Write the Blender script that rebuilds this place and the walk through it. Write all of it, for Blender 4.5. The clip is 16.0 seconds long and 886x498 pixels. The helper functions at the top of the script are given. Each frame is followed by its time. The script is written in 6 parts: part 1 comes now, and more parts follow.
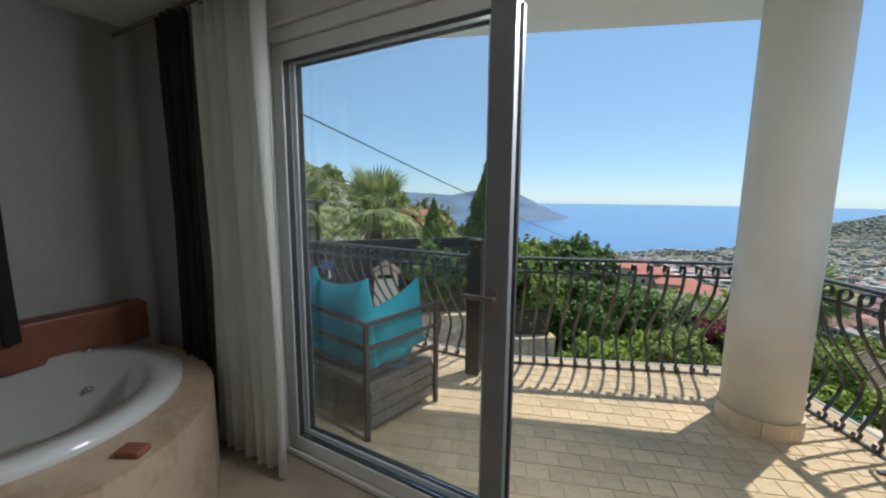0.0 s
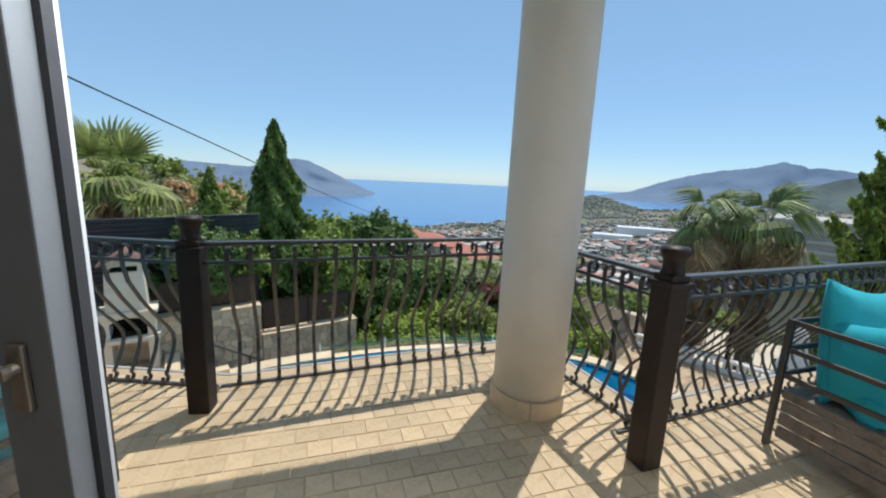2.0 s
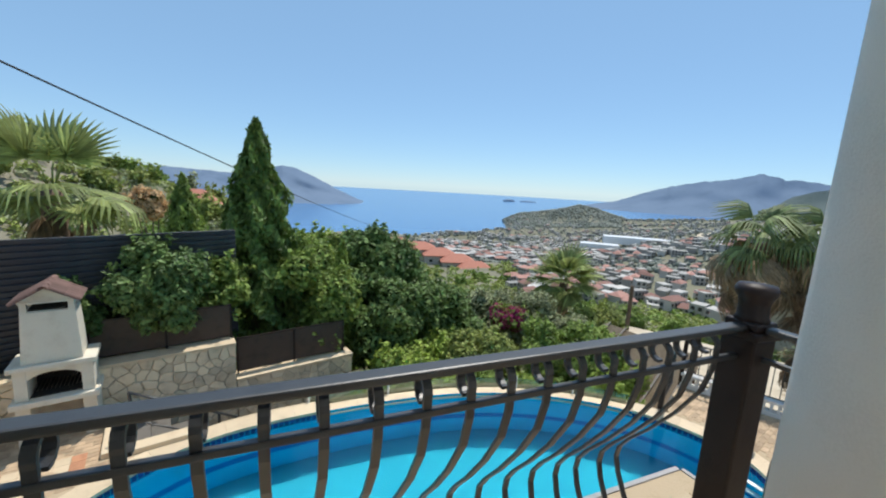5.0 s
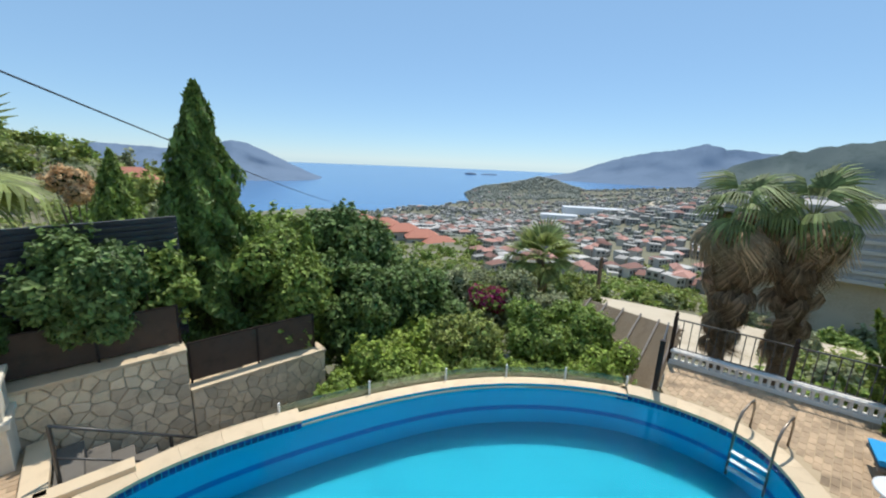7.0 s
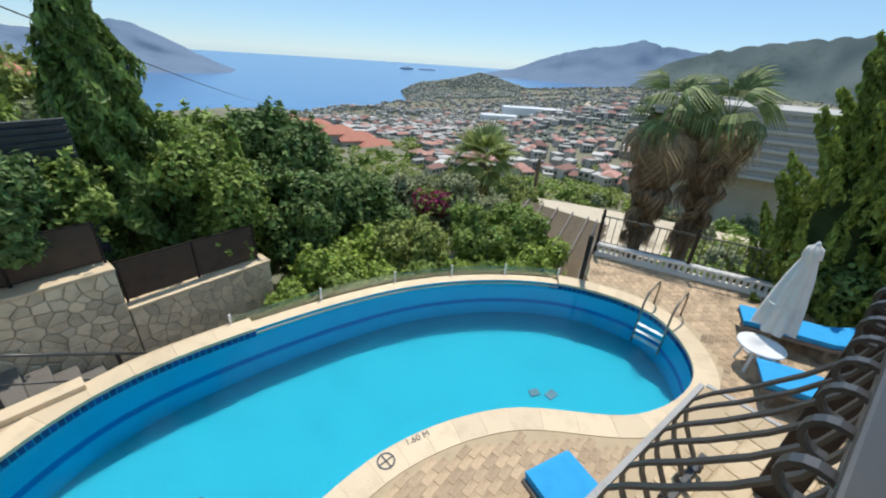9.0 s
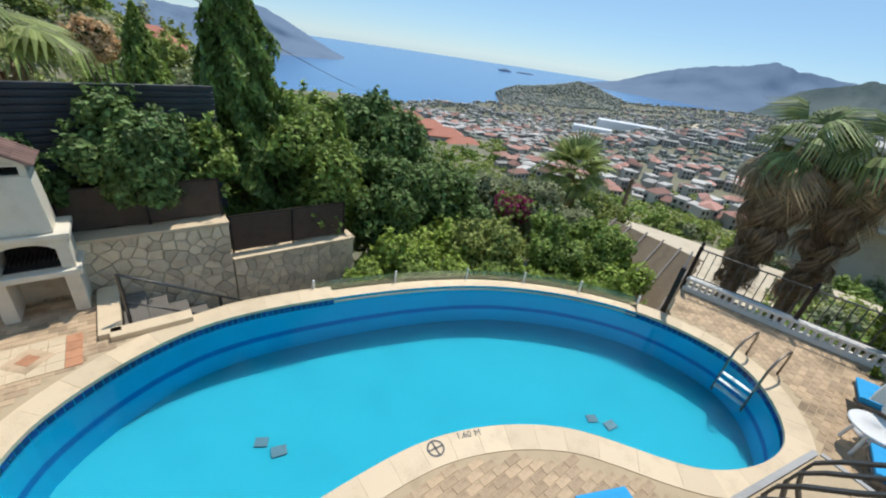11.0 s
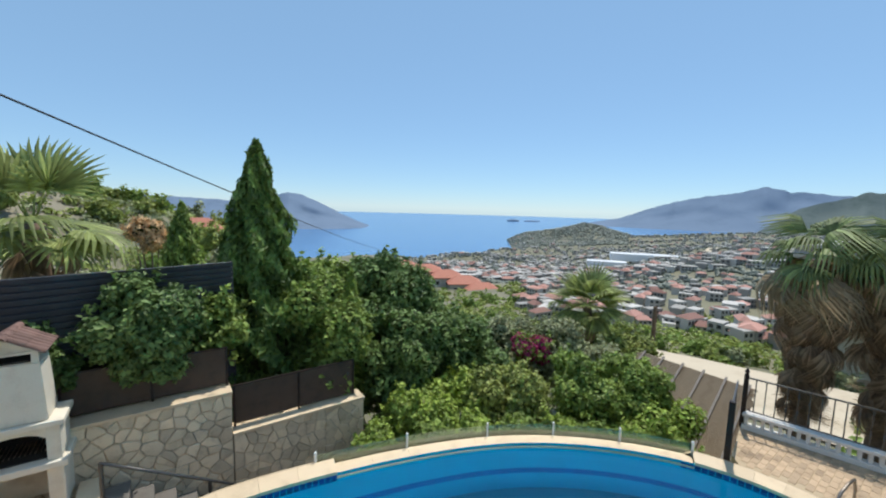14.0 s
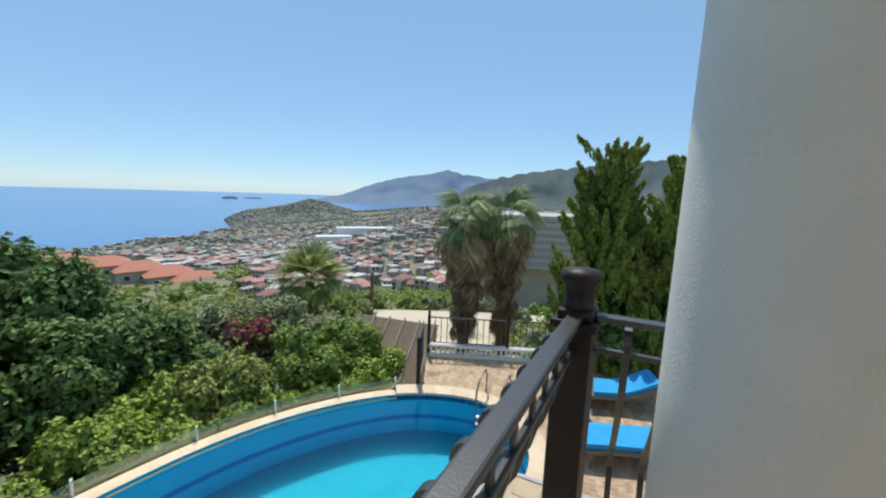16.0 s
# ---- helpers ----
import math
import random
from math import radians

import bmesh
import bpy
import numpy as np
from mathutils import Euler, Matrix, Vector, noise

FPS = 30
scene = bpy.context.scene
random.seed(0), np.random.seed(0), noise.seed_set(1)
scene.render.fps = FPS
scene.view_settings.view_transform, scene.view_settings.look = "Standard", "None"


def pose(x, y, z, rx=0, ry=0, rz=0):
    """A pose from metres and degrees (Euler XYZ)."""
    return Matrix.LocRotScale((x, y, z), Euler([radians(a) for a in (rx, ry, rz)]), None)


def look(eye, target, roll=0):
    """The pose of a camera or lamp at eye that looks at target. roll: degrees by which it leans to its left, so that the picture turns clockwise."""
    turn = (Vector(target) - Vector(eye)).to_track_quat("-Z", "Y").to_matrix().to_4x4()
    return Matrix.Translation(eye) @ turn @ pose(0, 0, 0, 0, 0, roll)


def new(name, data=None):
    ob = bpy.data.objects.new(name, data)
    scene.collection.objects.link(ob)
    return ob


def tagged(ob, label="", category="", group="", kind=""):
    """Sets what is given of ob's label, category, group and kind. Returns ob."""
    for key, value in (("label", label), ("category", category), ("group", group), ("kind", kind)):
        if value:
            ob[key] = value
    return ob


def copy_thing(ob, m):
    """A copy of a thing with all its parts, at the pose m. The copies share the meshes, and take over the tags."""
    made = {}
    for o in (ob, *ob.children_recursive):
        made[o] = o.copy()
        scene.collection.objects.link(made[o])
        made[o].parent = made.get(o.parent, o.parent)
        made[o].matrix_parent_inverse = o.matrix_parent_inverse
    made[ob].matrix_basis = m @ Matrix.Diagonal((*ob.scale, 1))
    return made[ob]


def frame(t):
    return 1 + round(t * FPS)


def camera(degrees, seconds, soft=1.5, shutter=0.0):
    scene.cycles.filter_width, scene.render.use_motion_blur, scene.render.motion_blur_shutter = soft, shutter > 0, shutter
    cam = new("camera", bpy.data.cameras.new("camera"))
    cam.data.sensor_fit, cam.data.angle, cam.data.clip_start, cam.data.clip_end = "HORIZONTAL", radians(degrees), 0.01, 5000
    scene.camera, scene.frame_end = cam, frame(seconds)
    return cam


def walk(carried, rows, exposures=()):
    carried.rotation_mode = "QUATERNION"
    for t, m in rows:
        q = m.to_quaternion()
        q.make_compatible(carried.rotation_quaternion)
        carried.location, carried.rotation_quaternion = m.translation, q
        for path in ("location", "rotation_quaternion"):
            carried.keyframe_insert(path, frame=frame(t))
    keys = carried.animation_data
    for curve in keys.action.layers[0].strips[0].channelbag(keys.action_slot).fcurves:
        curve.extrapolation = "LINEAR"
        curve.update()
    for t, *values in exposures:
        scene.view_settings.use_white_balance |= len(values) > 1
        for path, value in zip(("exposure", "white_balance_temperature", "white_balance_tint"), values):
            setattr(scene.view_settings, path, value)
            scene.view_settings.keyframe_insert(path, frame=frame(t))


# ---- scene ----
cam = camera(98.0, 16.0, soft=2.1)
PATH = [
    (0, (-0.990, -2.907, 1.585), (-2.116, -1.277, 1.313), 0.50),
    (0.5, (-0.938, -2.792, 1.530), (-1.695, -0.966, 1.230), 2.68),
    (1, (-0.890, -2.603, 1.508), (-1.366, -0.687, 1.181), 2.01),
    (1.5, (-0.899, -2.348, 1.520), (-1.205, -0.404, 1.163), 1.96),
    (2, (-0.936, -2.028, 1.510), (-1.159, -0.075, 1.143), 2.69),
    (2.5, (-0.976, -1.703, 1.515), (-1.077, 0.258, 1.134), 3.39),
    (3, (-1.032, -1.455, 1.525), (-1.096, 0.505, 1.133), 3.43),
    (3.5, (-1.147, -1.301, 1.535), (-1.213, 0.660, 1.146), 3.44),
    (4, (-1.279, -1.090, 1.495), (-1.347, 0.871, 1.109), 3.32),
    (4.5, (-1.462, -0.726, 1.511), (-1.554, 1.236, 1.130), 3.13),
    (5, (-1.711, -0.486, 1.526), (-1.874, 1.482, 1.204), 3.19),
    (7.5, (-2.134, 0.401, 1.509), (-1.932, 2.311, 0.952), 2.33),
    (8, (-2.150, 0.350, 1.520), (-1.798, 2.105, 0.628), 3.66),
    (10.5, (-2.364, 0.304, 1.517), (-2.167, 2.089, 0.637), 7.19),
    (11, (-2.408, 0.278, 1.490), (-2.410, 2.054, 0.572), 8.64),
    (11.5, (-2.422, 0.265, 1.493), (-2.603, 1.996, 0.507), 9.46),
    (12, (-2.411, 0.271, 1.502), (-2.647, 1.986, 0.500), 9.31),
    (12.5, (-2.348, 0.300, 1.512), (-2.616, 2.024, 0.534), 8.59),
    (13, (-2.231, 0.320, 1.514), (-2.624, 2.160, 0.838), 5.59),
    (13.5, (-2.123, 0.340, 1.512), (-2.523, 2.275, 1.203), 3.00),
    (14, (-2.088, 0.377, 1.498), (-2.284, 2.356, 1.286), 1.53),
    (14.5, (-1.992, 0.398, 1.484), (-1.974, 2.383, 1.241), 0.70),
    (15, (-1.873, 0.395, 1.472), (-1.670, 2.367, 1.206), 0.77),
    (15.5, (-1.810, 0.351, 1.474), (-1.288, 2.263, 1.202), 1.24),
    (16, (-1.775, 0.205, 1.472), (-0.682, 1.855, 1.184), 2.09),
]
walk(cam, [(t, look(eye, target, roll)) for t, eye, target, roll in PATH],
     exposures=[(0.0, 0.15), (0.6, 0.08), (1.0, -0.02), (2.0, 0.03), (10.0, 0.05), (11.0, -0.02), (12.2, -0.07), (13.0, -0.05), (14.0, 0.03), (16.0, 0.03)])

# ---- world and light ----
SUN_AZ, SUN_EL = math.atan2(0.39, 0.92), radians(66)
world = bpy.data.worlds.new("sky")
scene.world = world
world.use_nodes = True
wn = world.node_tree.nodes
sky = wn.new("ShaderNodeTexSky")
sky.sky_type, sky.sun_disc = "NISHITA", False
sky.sun_elevation, sky.sun_rotation = SUN_EL, SUN_AZ
sky.altitude, sky.air_density, sky.dust_density, sky.ozone_density = 1200, 1.0, 0.0, 4.0
wn["Background"].inputs[1].default_value = 0.13
tone = wn.new("ShaderNodeMixRGB")
tone.blend_type, tone.inputs[0].default_value, tone.inputs[2].default_value = "MULTIPLY", 1.0, (0.90, 0.99, 1.04, 1)
world.node_tree.links.new(sky.outputs[0], tone.inputs[1])
haze = wn.new("ShaderNodeMixRGB")
haze.inputs[0].default_value, haze.inputs[2].default_value = 0.52, (2.55, 4.35, 6.25, 1)
world.node_tree.links.new(tone.outputs[0], haze.inputs[1])
world.node_tree.links.new(haze.outputs[0], wn["Background"].inputs[0])
sun = new("sun", bpy.data.lights.new("sun", "SUN"))
sun.data.energy, sun.data.angle, sun.data.color = 3.6, radians(0.55), (1.0, 0.95, 0.87)
sun.matrix_world = look((0, 0, 50), (-math.sin(SUN_AZ) * math.cos(SUN_EL), -math.cos(SUN_AZ) * math.cos(SUN_EL), 50 - math.sin(SUN_EL)))

# added fill lamp, unseen, stands in for skylight in the door's upper opening
door_fill = new("door_fill_lamp", bpy.data.lights.new("door_fill_lamp", "AREA"))
door_fill.data.shape, door_fill.data.size, door_fill.data.size_y = "RECTANGLE", 1.05, 0.10
door_fill.data.energy, door_fill.data.color = 58, (0.90, 0.96, 1.0)
door_fill.matrix_world = pose(-1.68, -1.335, 0, 0, 0, 4.6) @ look((0.62, -0.06, 2.325), (0.25, -1.6, 1.55))

# ---- materials ----
def mat(name, a, b=None, rough=0.6, metal=0.0, scale=8.0, fine=60.0, bump=0.15, piece=0.0, island=0.0, spec=0.5, stain=None, stain_at=0.62):
    """Two colours mixed by noise at two scales, relief from the finer one; piece or island varies the value from piece to piece."""
    m = bpy.data.materials.new(name)
    m.use_nodes = True
    n, l = m.node_tree.nodes, m.node_tree.links
    p = n["Principled BSDF"]
    b = b or tuple(c * 0.8 for c in a)
    tc = n.new("ShaderNodeTexCoord")
    big, small = n.new("ShaderNodeTexNoise"), n.new("ShaderNodeTexNoise")
    big.inputs["Scale"].default_value, big.inputs["Detail"].default_value = scale, 6
    small.inputs["Scale"].default_value, small.inputs["Detail"].default_value = fine, 4
    l.new(tc.outputs["Object"], big.inputs["Vector"])
    l.new(tc.outputs["Object"], small.inputs["Vector"])
    add = n.new("ShaderNodeMath")
    add.operation = "MULTIPLY_ADD"
    add.inputs[1].default_value, add.inputs[2].default_value = 0.45, 0.27
    mixf = n.new("ShaderNodeMath")
    l.new(big.outputs["Fac"], mixf.inputs[0])
    l.new(small.outputs["Fac"], add.inputs[0])
    l.new(add.outputs[0], mixf.inputs[1])
    ramp = n.new("ShaderNodeValToRGB")
    ramp.color_ramp.elements[0].position, ramp.color_ramp.elements[1].position = 0.75, 1.2 - 0.2
    ramp.color_ramp.elements[0].color, ramp.color_ramp.elements[1].color = (*b, 1), (*a, 1)
    l.new(mixf.outputs[0], ramp.inputs["Fac"])
    col = ramp.outputs["Color"]
    if stain:
        st = n.new("ShaderNodeTexNoise")
        st.inputs["Scale"].default_value, st.inputs["Detail"].default_value = scale * 0.4, 8
        l.new(tc.outputs["Object"], st.inputs["Vector"])
        sr = n.new("ShaderNodeValToRGB")
        sr.color_ramp.elements[0].position, sr.color_ramp.elements[1].position = stain_at - 0.08, stain_at + 0.08
        l.new(st.outputs["Fac"], sr.inputs["Fac"])
        mx = n.new("ShaderNodeMixRGB")
        mx.inputs[2].default_value = (*stain, 1)
        l.new(sr.outputs["Color"], mx.inputs[0])
        l.new(col, mx.inputs[1])
        col = mx.outputs[0]
    vary = piece or island
    if vary:
        src = n.new("ShaderNodeObjectInfo" if piece else "ShaderNodeNewGeometry")
        hsv = n.new("ShaderNodeHueSaturation")
        mr = n.new("ShaderNodeMapRange")
        mr.inputs[3].default_value, mr.inputs[4].default_value = 1 - vary, 1 + vary
        l.new(src.outputs["Random" if piece else "Random Per Island"], mr.inputs[0])
        l.new(mr.outputs[0], hsv.inputs["Value"])
        l.new(col, hsv.inputs["Color"])
        col = hsv.outputs[0]
    l.new(col, p.inputs["Base Color"])
    p.inputs["Roughness"].default_value, p.inputs["Metallic"].default_value = rough, metal
    p.inputs["Specular IOR Level"].default_value = spec
    if bump:
        bp = n.new("ShaderNodeBump")
        bp.inputs["Strength"].default_value, bp.inputs["Distance"].default_value = bump, 0.02
        l.new(mixf.outputs[0], bp.inputs["Height"])
        l.new(bp.outputs[0], p.inputs["Normal"])
    return m


def leafmat(name, a, b, through_light=0.25, vary=0.45):
    m = mat(name, a, b, rough=0.55, scale=0.9, fine=7, bump=0, island=vary, spec=0.35)
    n, l = m.node_tree.nodes, m.node_tree.links
    p, out = n["Principled BSDF"], n["Material Output"]
    tr, mx = n.new("ShaderNodeBsdfTranslucent"), n.new("ShaderNodeMixShader")
    l.new(p.inputs["Base Color"].links[0].from_socket, tr.inputs["Color"])
    mx.inputs[0].default_value = through_light
    l.new(p.outputs[0], mx.inputs[1])
    l.new(tr.outputs[0], mx.inputs[2])
    l.new(mx.outputs[0], out.inputs["Surface"])
    return m


def clear(name, ior, tint, rough=0.0):
    m = bpy.data.materials.new(name)
    m.use_nodes = True
    p = m.node_tree.nodes["Principled BSDF"]
    p.inputs["Base Color"].default_value = (*tint, 1)
    p.inputs["Transmission Weight"].default_value = 1
    p.inputs["Roughness"].default_value, p.inputs["IOR"].default_value = rough, ior
    return m


M_WHITE = mat("white_render", (0.80, 0.78, 0.74), (0.70, 0.68, 0.64), rough=0.85, scale=3, fine=90, bump=0.25)
M_COLUMN = mat("column_paint", (0.80, 0.76, 0.69), (0.72, 0.68, 0.61), rough=0.8, scale=2.5, fine=140, bump=0.3)
M_SOFFIT = mat("soffit_paint", (0.84, 0.83, 0.80), (0.78, 0.77, 0.74), rough=0.9, scale=2, fine=80, bump=0.1)
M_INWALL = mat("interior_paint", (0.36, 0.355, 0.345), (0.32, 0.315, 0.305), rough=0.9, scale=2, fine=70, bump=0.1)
M_IRON = mat("black_iron", (0.030, 0.030, 0.030), (0.018, 0.018, 0.018), rough=0.42, metal=0.0, scale=15, fine=160, bump=0.07, spec=1.0)
M_POST = mat("brown_iron", (0.026, 0.015, 0.013), (0.014, 0.009, 0.008), rough=0.5, scale=9, fine=120, bump=0.12, spec=0.35)
M_TILE = mat("travertine_tile", (0.56, 0.43, 0.27), (0.45, 0.33, 0.19), rough=0.6, scale=7, fine=70, bump=0.3, piece=0.14)
M_TILE_J = mat("travertine_tile_joined", (0.56, 0.43, 0.27), (0.45, 0.33, 0.19), rough=0.6, scale=7, fine=70, bump=0.3, island=0.14)
M_GROUT = mat("grout", (0.52, 0.40, 0.26), (0.43, 0.33, 0.205), rough=0.9, scale=5, fine=90, bump=0.3)
M_DECK = mat("deck_paver", (0.52, 0.375, 0.24), (0.36, 0.25, 0.155), rough=0.75, scale=4, fine=60, bump=0.35, piece=0.20, stain=(0.28, 0.20, 0.125), stain_at=0.62)
M_DECK_J = mat("deck_paver_joined", (0.52, 0.375, 0.24), (0.36, 0.25, 0.155), rough=0.75, scale=4, fine=60, bump=0.35, island=0.20, stain=(0.28, 0.20, 0.125), stain_at=0.62)
M_TERRA = mat("terracotta_paver", (0.50, 0.24, 0.13), (0.38, 0.17, 0.09), rough=0.75, scale=6, fine=60, bump=0.3, piece=0.2)
M_COPING = mat("coping_stone", (0.72, 0.57, 0.385), (0.60, 0.465, 0.305), rough=0.6, scale=4, fine=50, bump=0.25, piece=0.07)
M_STONE = mat("rubble_stone", (0.80, 0.66, 0.47), (0.58, 0.46, 0.31), rough=0.85, scale=6, fine=45, bump=0.6, piece=0.22)
M_MORTAR = mat("mortar", (0.34, 0.275, 0.20), (0.24, 0.19, 0.135), rough=0.95, scale=6, fine=60, bump=0.4)
M_POOLW = mat("pool_wall_blue", (0.006, 0.46, 0.68), (0.005, 0.42, 0.63), rough=1.0, scale=3, fine=30, bump=0.05, spec=0.0)
M_STRIPE = mat("blue_liner_band", (0.004, 0.19, 0.46), (0.003, 0.16, 0.40), rough=0.9, scale=6, fine=40, bump=0.05, spec=0.0)
M_DRAIN = mat("drain_plastic", (0.05, 0.15, 0.20), (0.03, 0.10, 0.14), rough=0.6, scale=14, fine=60, bump=0.1)
M_STEP = mat("dark_step_stone", (0.16, 0.145, 0.125), (0.11, 0.10, 0.085), rough=0.8, scale=5, fine=50, bump=0.3)
M_POOLF = mat("pool_floor_blue", (0.022, 0.34, 0.45), (0.019, 0.31, 0.415), rough=1.0, scale=1.2, fine=20, bump=0.05, spec=0.0)
M_MOSAIC = mat("mosaic_blue", (0.010, 0.055, 0.23), (0.008, 0.035, 0.16), rough=0.25, scale=20, fine=90, bump=0.05, island=0.4)
M_SCREEN = mat("anthracite_slats", (0.050, 0.056, 0.070), (0.036, 0.040, 0.050), rough=0.5, scale=4, fine=60, bump=0.15)
M_PANEL = mat("brown_mesh_panel", (0.085, 0.058, 0.042), (0.055, 0.038, 0.028), rough=0.8, scale=5, fine=140, bump=0.3)
M_CUSH = mat("turquoise_fabric", (0.02, 0.42, 0.52), (0.015, 0.34, 0.44), rough=0.9, scale=6, fine=180, bump=0.35)
M_MATTRESS = mat("blue_lounger_fabric", (0.03, 0.36, 0.72), (0.02, 0.30, 0.64), rough=0.9, scale=5, fine=150, bump=0.35)
M_RATTAN = mat("grey_rattan", (0.20, 0.17, 0.145), (0.11, 0.09, 0.075), rough=0.7, scale=18, fine=110, bump=0.6)
M_PVC = mat("white_pvc", (0.78, 0.79, 0.80), (0.74, 0.75, 0.76), rough=0.35, scale=4, fine=40, bump=0.03)
M_SASH = mat("stile_cover_grey", (0.20, 0.21, 0.225), (0.17, 0.18, 0.19), rough=0.4, scale=4, fine=40, bump=0.03)
M_REED = mat("reed_sheet", (0.40, 0.315, 0.22), (0.27, 0.205, 0.14), rough=0.9, scale=5, fine=70, bump=0.4)
M_CAPT = mat("cap_tile", (0.22, 0.13, 0.105), (0.15, 0.085, 0.07), rough=0.85, scale=8, fine=40, bump=0.3, piece=0.25)
M_PVC_D = mat("dark_gasket", (0.05, 0.05, 0.055), rough=0.6, bump=0)

M_DRAPE = mat("dark_drape", (0.018, 0.016, 0.018), (0.010, 0.009, 0.010), rough=0.95, scale=8, fine=160, bump=0.2)
M_TUB = mat("acrylic_white", (0.50, 0.50, 0.485), (0.47, 0.47, 0.455), rough=0.12, scale=2, fine=20, bump=0.0)
M_TUBDECK = mat("beige_stone", (0.42, 0.31, 0.22), (0.30, 0.20, 0.13), rough=0.4, scale=6, fine=40, bump=0.1)
M_WOOD = mat("red_brown_wood", (0.22, 0.075, 0.04), (0.13, 0.04, 0.02), rough=0.45, scale=5, fine=50, bump=0.15)
M_FLOORIN = mat("interior_tile", (0.36, 0.29, 0.22), (0.28, 0.22, 0.165), rough=0.35, scale=4, fine=40, bump=0.1)
M_CHROME = mat("chrome", (0.75, 0.75, 0.75), (0.7, 0.7, 0.7), rough=0.15, metal=1.0, bump=0)
M_STEEL = mat("dull_steel", (0.30, 0.255, 0.21), (0.22, 0.185, 0.15), rough=0.4, metal=0.9, bump=0.05)
M_ROOFT = mat("clay_tile", (0.52, 0.20, 0.13), (0.40, 0.15, 0.10), rough=0.8, scale=2, fine=20, bump=0.3)
M_BBQ = mat("bbq_render", (0.76, 0.70, 0.58), (0.66, 0.59, 0.47), rough=0.85, scale=4, fine=60, bump=0.3, stain=(0.5, 0.42, 0.31), stain_at=0.66)
M_SOOT = mat("soot", (0.020, 0.018, 0.016), (0.012, 0.011, 0.010), rough=0.95, scale=6, fine=50, bump=0.3)
M_CANVAS = mat("parasol_canvas", (0.78, 0.75, 0.70), (0.68, 0.65, 0.60), rough=0.9, scale=3, fine=120, bump=0.25)
M_PLASTIC = mat("white_plastic", (0.80, 0.80, 0.79), (0.74, 0.74, 0.73), rough=0.35, scale=5, fine=40, bump=0.03)
M_BARK = mat("bark", (0.16, 0.11, 0.075), (0.08, 0.055, 0.038), rough=0.95, scale=5, fine=30, bump=0.8)
M_PALMT = mat("palm_fibre", (0.22, 0.15, 0.10), (0.10, 0.07, 0.045), rough=0.95, scale=6, fine=25, bump=0.9)
M_GRASS = mat("scrub_ground", (0.215, 0.20, 0.125), (0.140, 0.140, 0.088), rough=0.95, scale=0.05, fine=0.8, bump=0.4, stain=(0.29, 0.255, 0.19), stain_at=0.62)
M_SAND = mat("sandy_track", (0.62, 0.52, 0.38), (0.52, 0.42, 0.29), rough=0.95, scale=0.5, fine=6, bump=0.2)
# Distance haze is mixed into both hill colours: blue-grey far, grey-green near.
M_HILL = mat("far_hill_haze", (0.185, 0.245, 0.33), (0.155, 0.21, 0.285), rough=1.0, scale=0.01, fine=0.06, bump=0, spec=0.0)
M_HILLN = mat("near_hill_haze", (0.15, 0.18, 0.17), (0.105, 0.135, 0.125), rough=1.0, scale=0.015, fine=0.10, bump=0, spec=0.0)
M_SEA = mat("sea_water", (0.075, 0.21, 0.42), (0.065, 0.185, 0.385), rough=0.22, scale=0.004, fine=0.03, bump=0.0, spec=0.5)
M_CABLE = mat("cable_black", (0.03, 0.03, 0.035), rough=0.6, bump=0)
# Walls greyed to lower their contrast, as distance haze would.
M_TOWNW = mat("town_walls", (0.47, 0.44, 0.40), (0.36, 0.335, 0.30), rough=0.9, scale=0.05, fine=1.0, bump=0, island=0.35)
M_TOWNR = mat("town_roofs", (0.46, 0.245, 0.195), (0.38, 0.195, 0.15), rough=0.9, scale=0.05, fine=1.0, bump=0, island=0.4)
M_TOWNG = mat("window_dark", (0.04, 0.045, 0.05), (0.03, 0.033, 0.036), rough=0.2, bump=0)
M_SIGN = mat("sign_white", (0.8, 0.8, 0.8), (0.75, 0.75, 0.75), rough=0.5, bump=0)
M_INK = mat("ink_grey", (0.10, 0.10, 0.11), rough=0.7, bump=0)
M_BLUEP = mat("blue_plate", (0.03, 0.12, 0.42), (0.02, 0.09, 0.35), rough=0.4, bump=0)
M_SLAB = mat("concrete_edge", (0.42, 0.41, 0.40), (0.33, 0.32, 0.31), rough=0.85, scale=4, fine=50, bump=0.25)
M_SHEER = leafmat("sheer_curtain", (0.90, 0.90, 0.87), (0.85, 0.85, 0.82), 0.55, 0.0)
M_VOILE = leafmat("grey_voile_curtain", (0.80, 0.80, 0.85), (0.72, 0.72, 0.77), 0.45, 0.0)
M_GLASS = clear("window_glass", 1.45, (0.985, 1.0, 1.0))
M_GLASSG = clear("green_glass", 1.45, (0.80, 0.93, 0.88))
M_WATER = clear("pool_water", 1.333, (0.80, 0.95, 1.0))
L_DARK = leafmat("leaf_dark", (0.175, 0.262, 0.078), (0.072, 0.142, 0.040))
L_MID = leafmat("leaf_mid", (0.280, 0.372, 0.082), (0.130, 0.205, 0.046))
L_BRIGHT = leafmat("leaf_bright", (0.35, 0.45, 0.085), (0.19, 0.28, 0.052))
L_YEL = leafmat("leaf_yellowish", (0.333, 0.379, 0.100), (0.189, 0.244, 0.059))
L_CYP = leafmat("cypress_green", (0.172, 0.262, 0.064), (0.060, 0.130, 0.030))
L_CON = leafmat("conifer_green", (0.282, 0.355, 0.069), (0.090, 0.143, 0.033))
L_PALM = leafmat("palm_green", (0.27, 0.33, 0.12), (0.13, 0.18, 0.06))
L_DEAD = leafmat("palm_dead", (0.50, 0.36, 0.23), (0.26, 0.18, 0.115), 0.5)
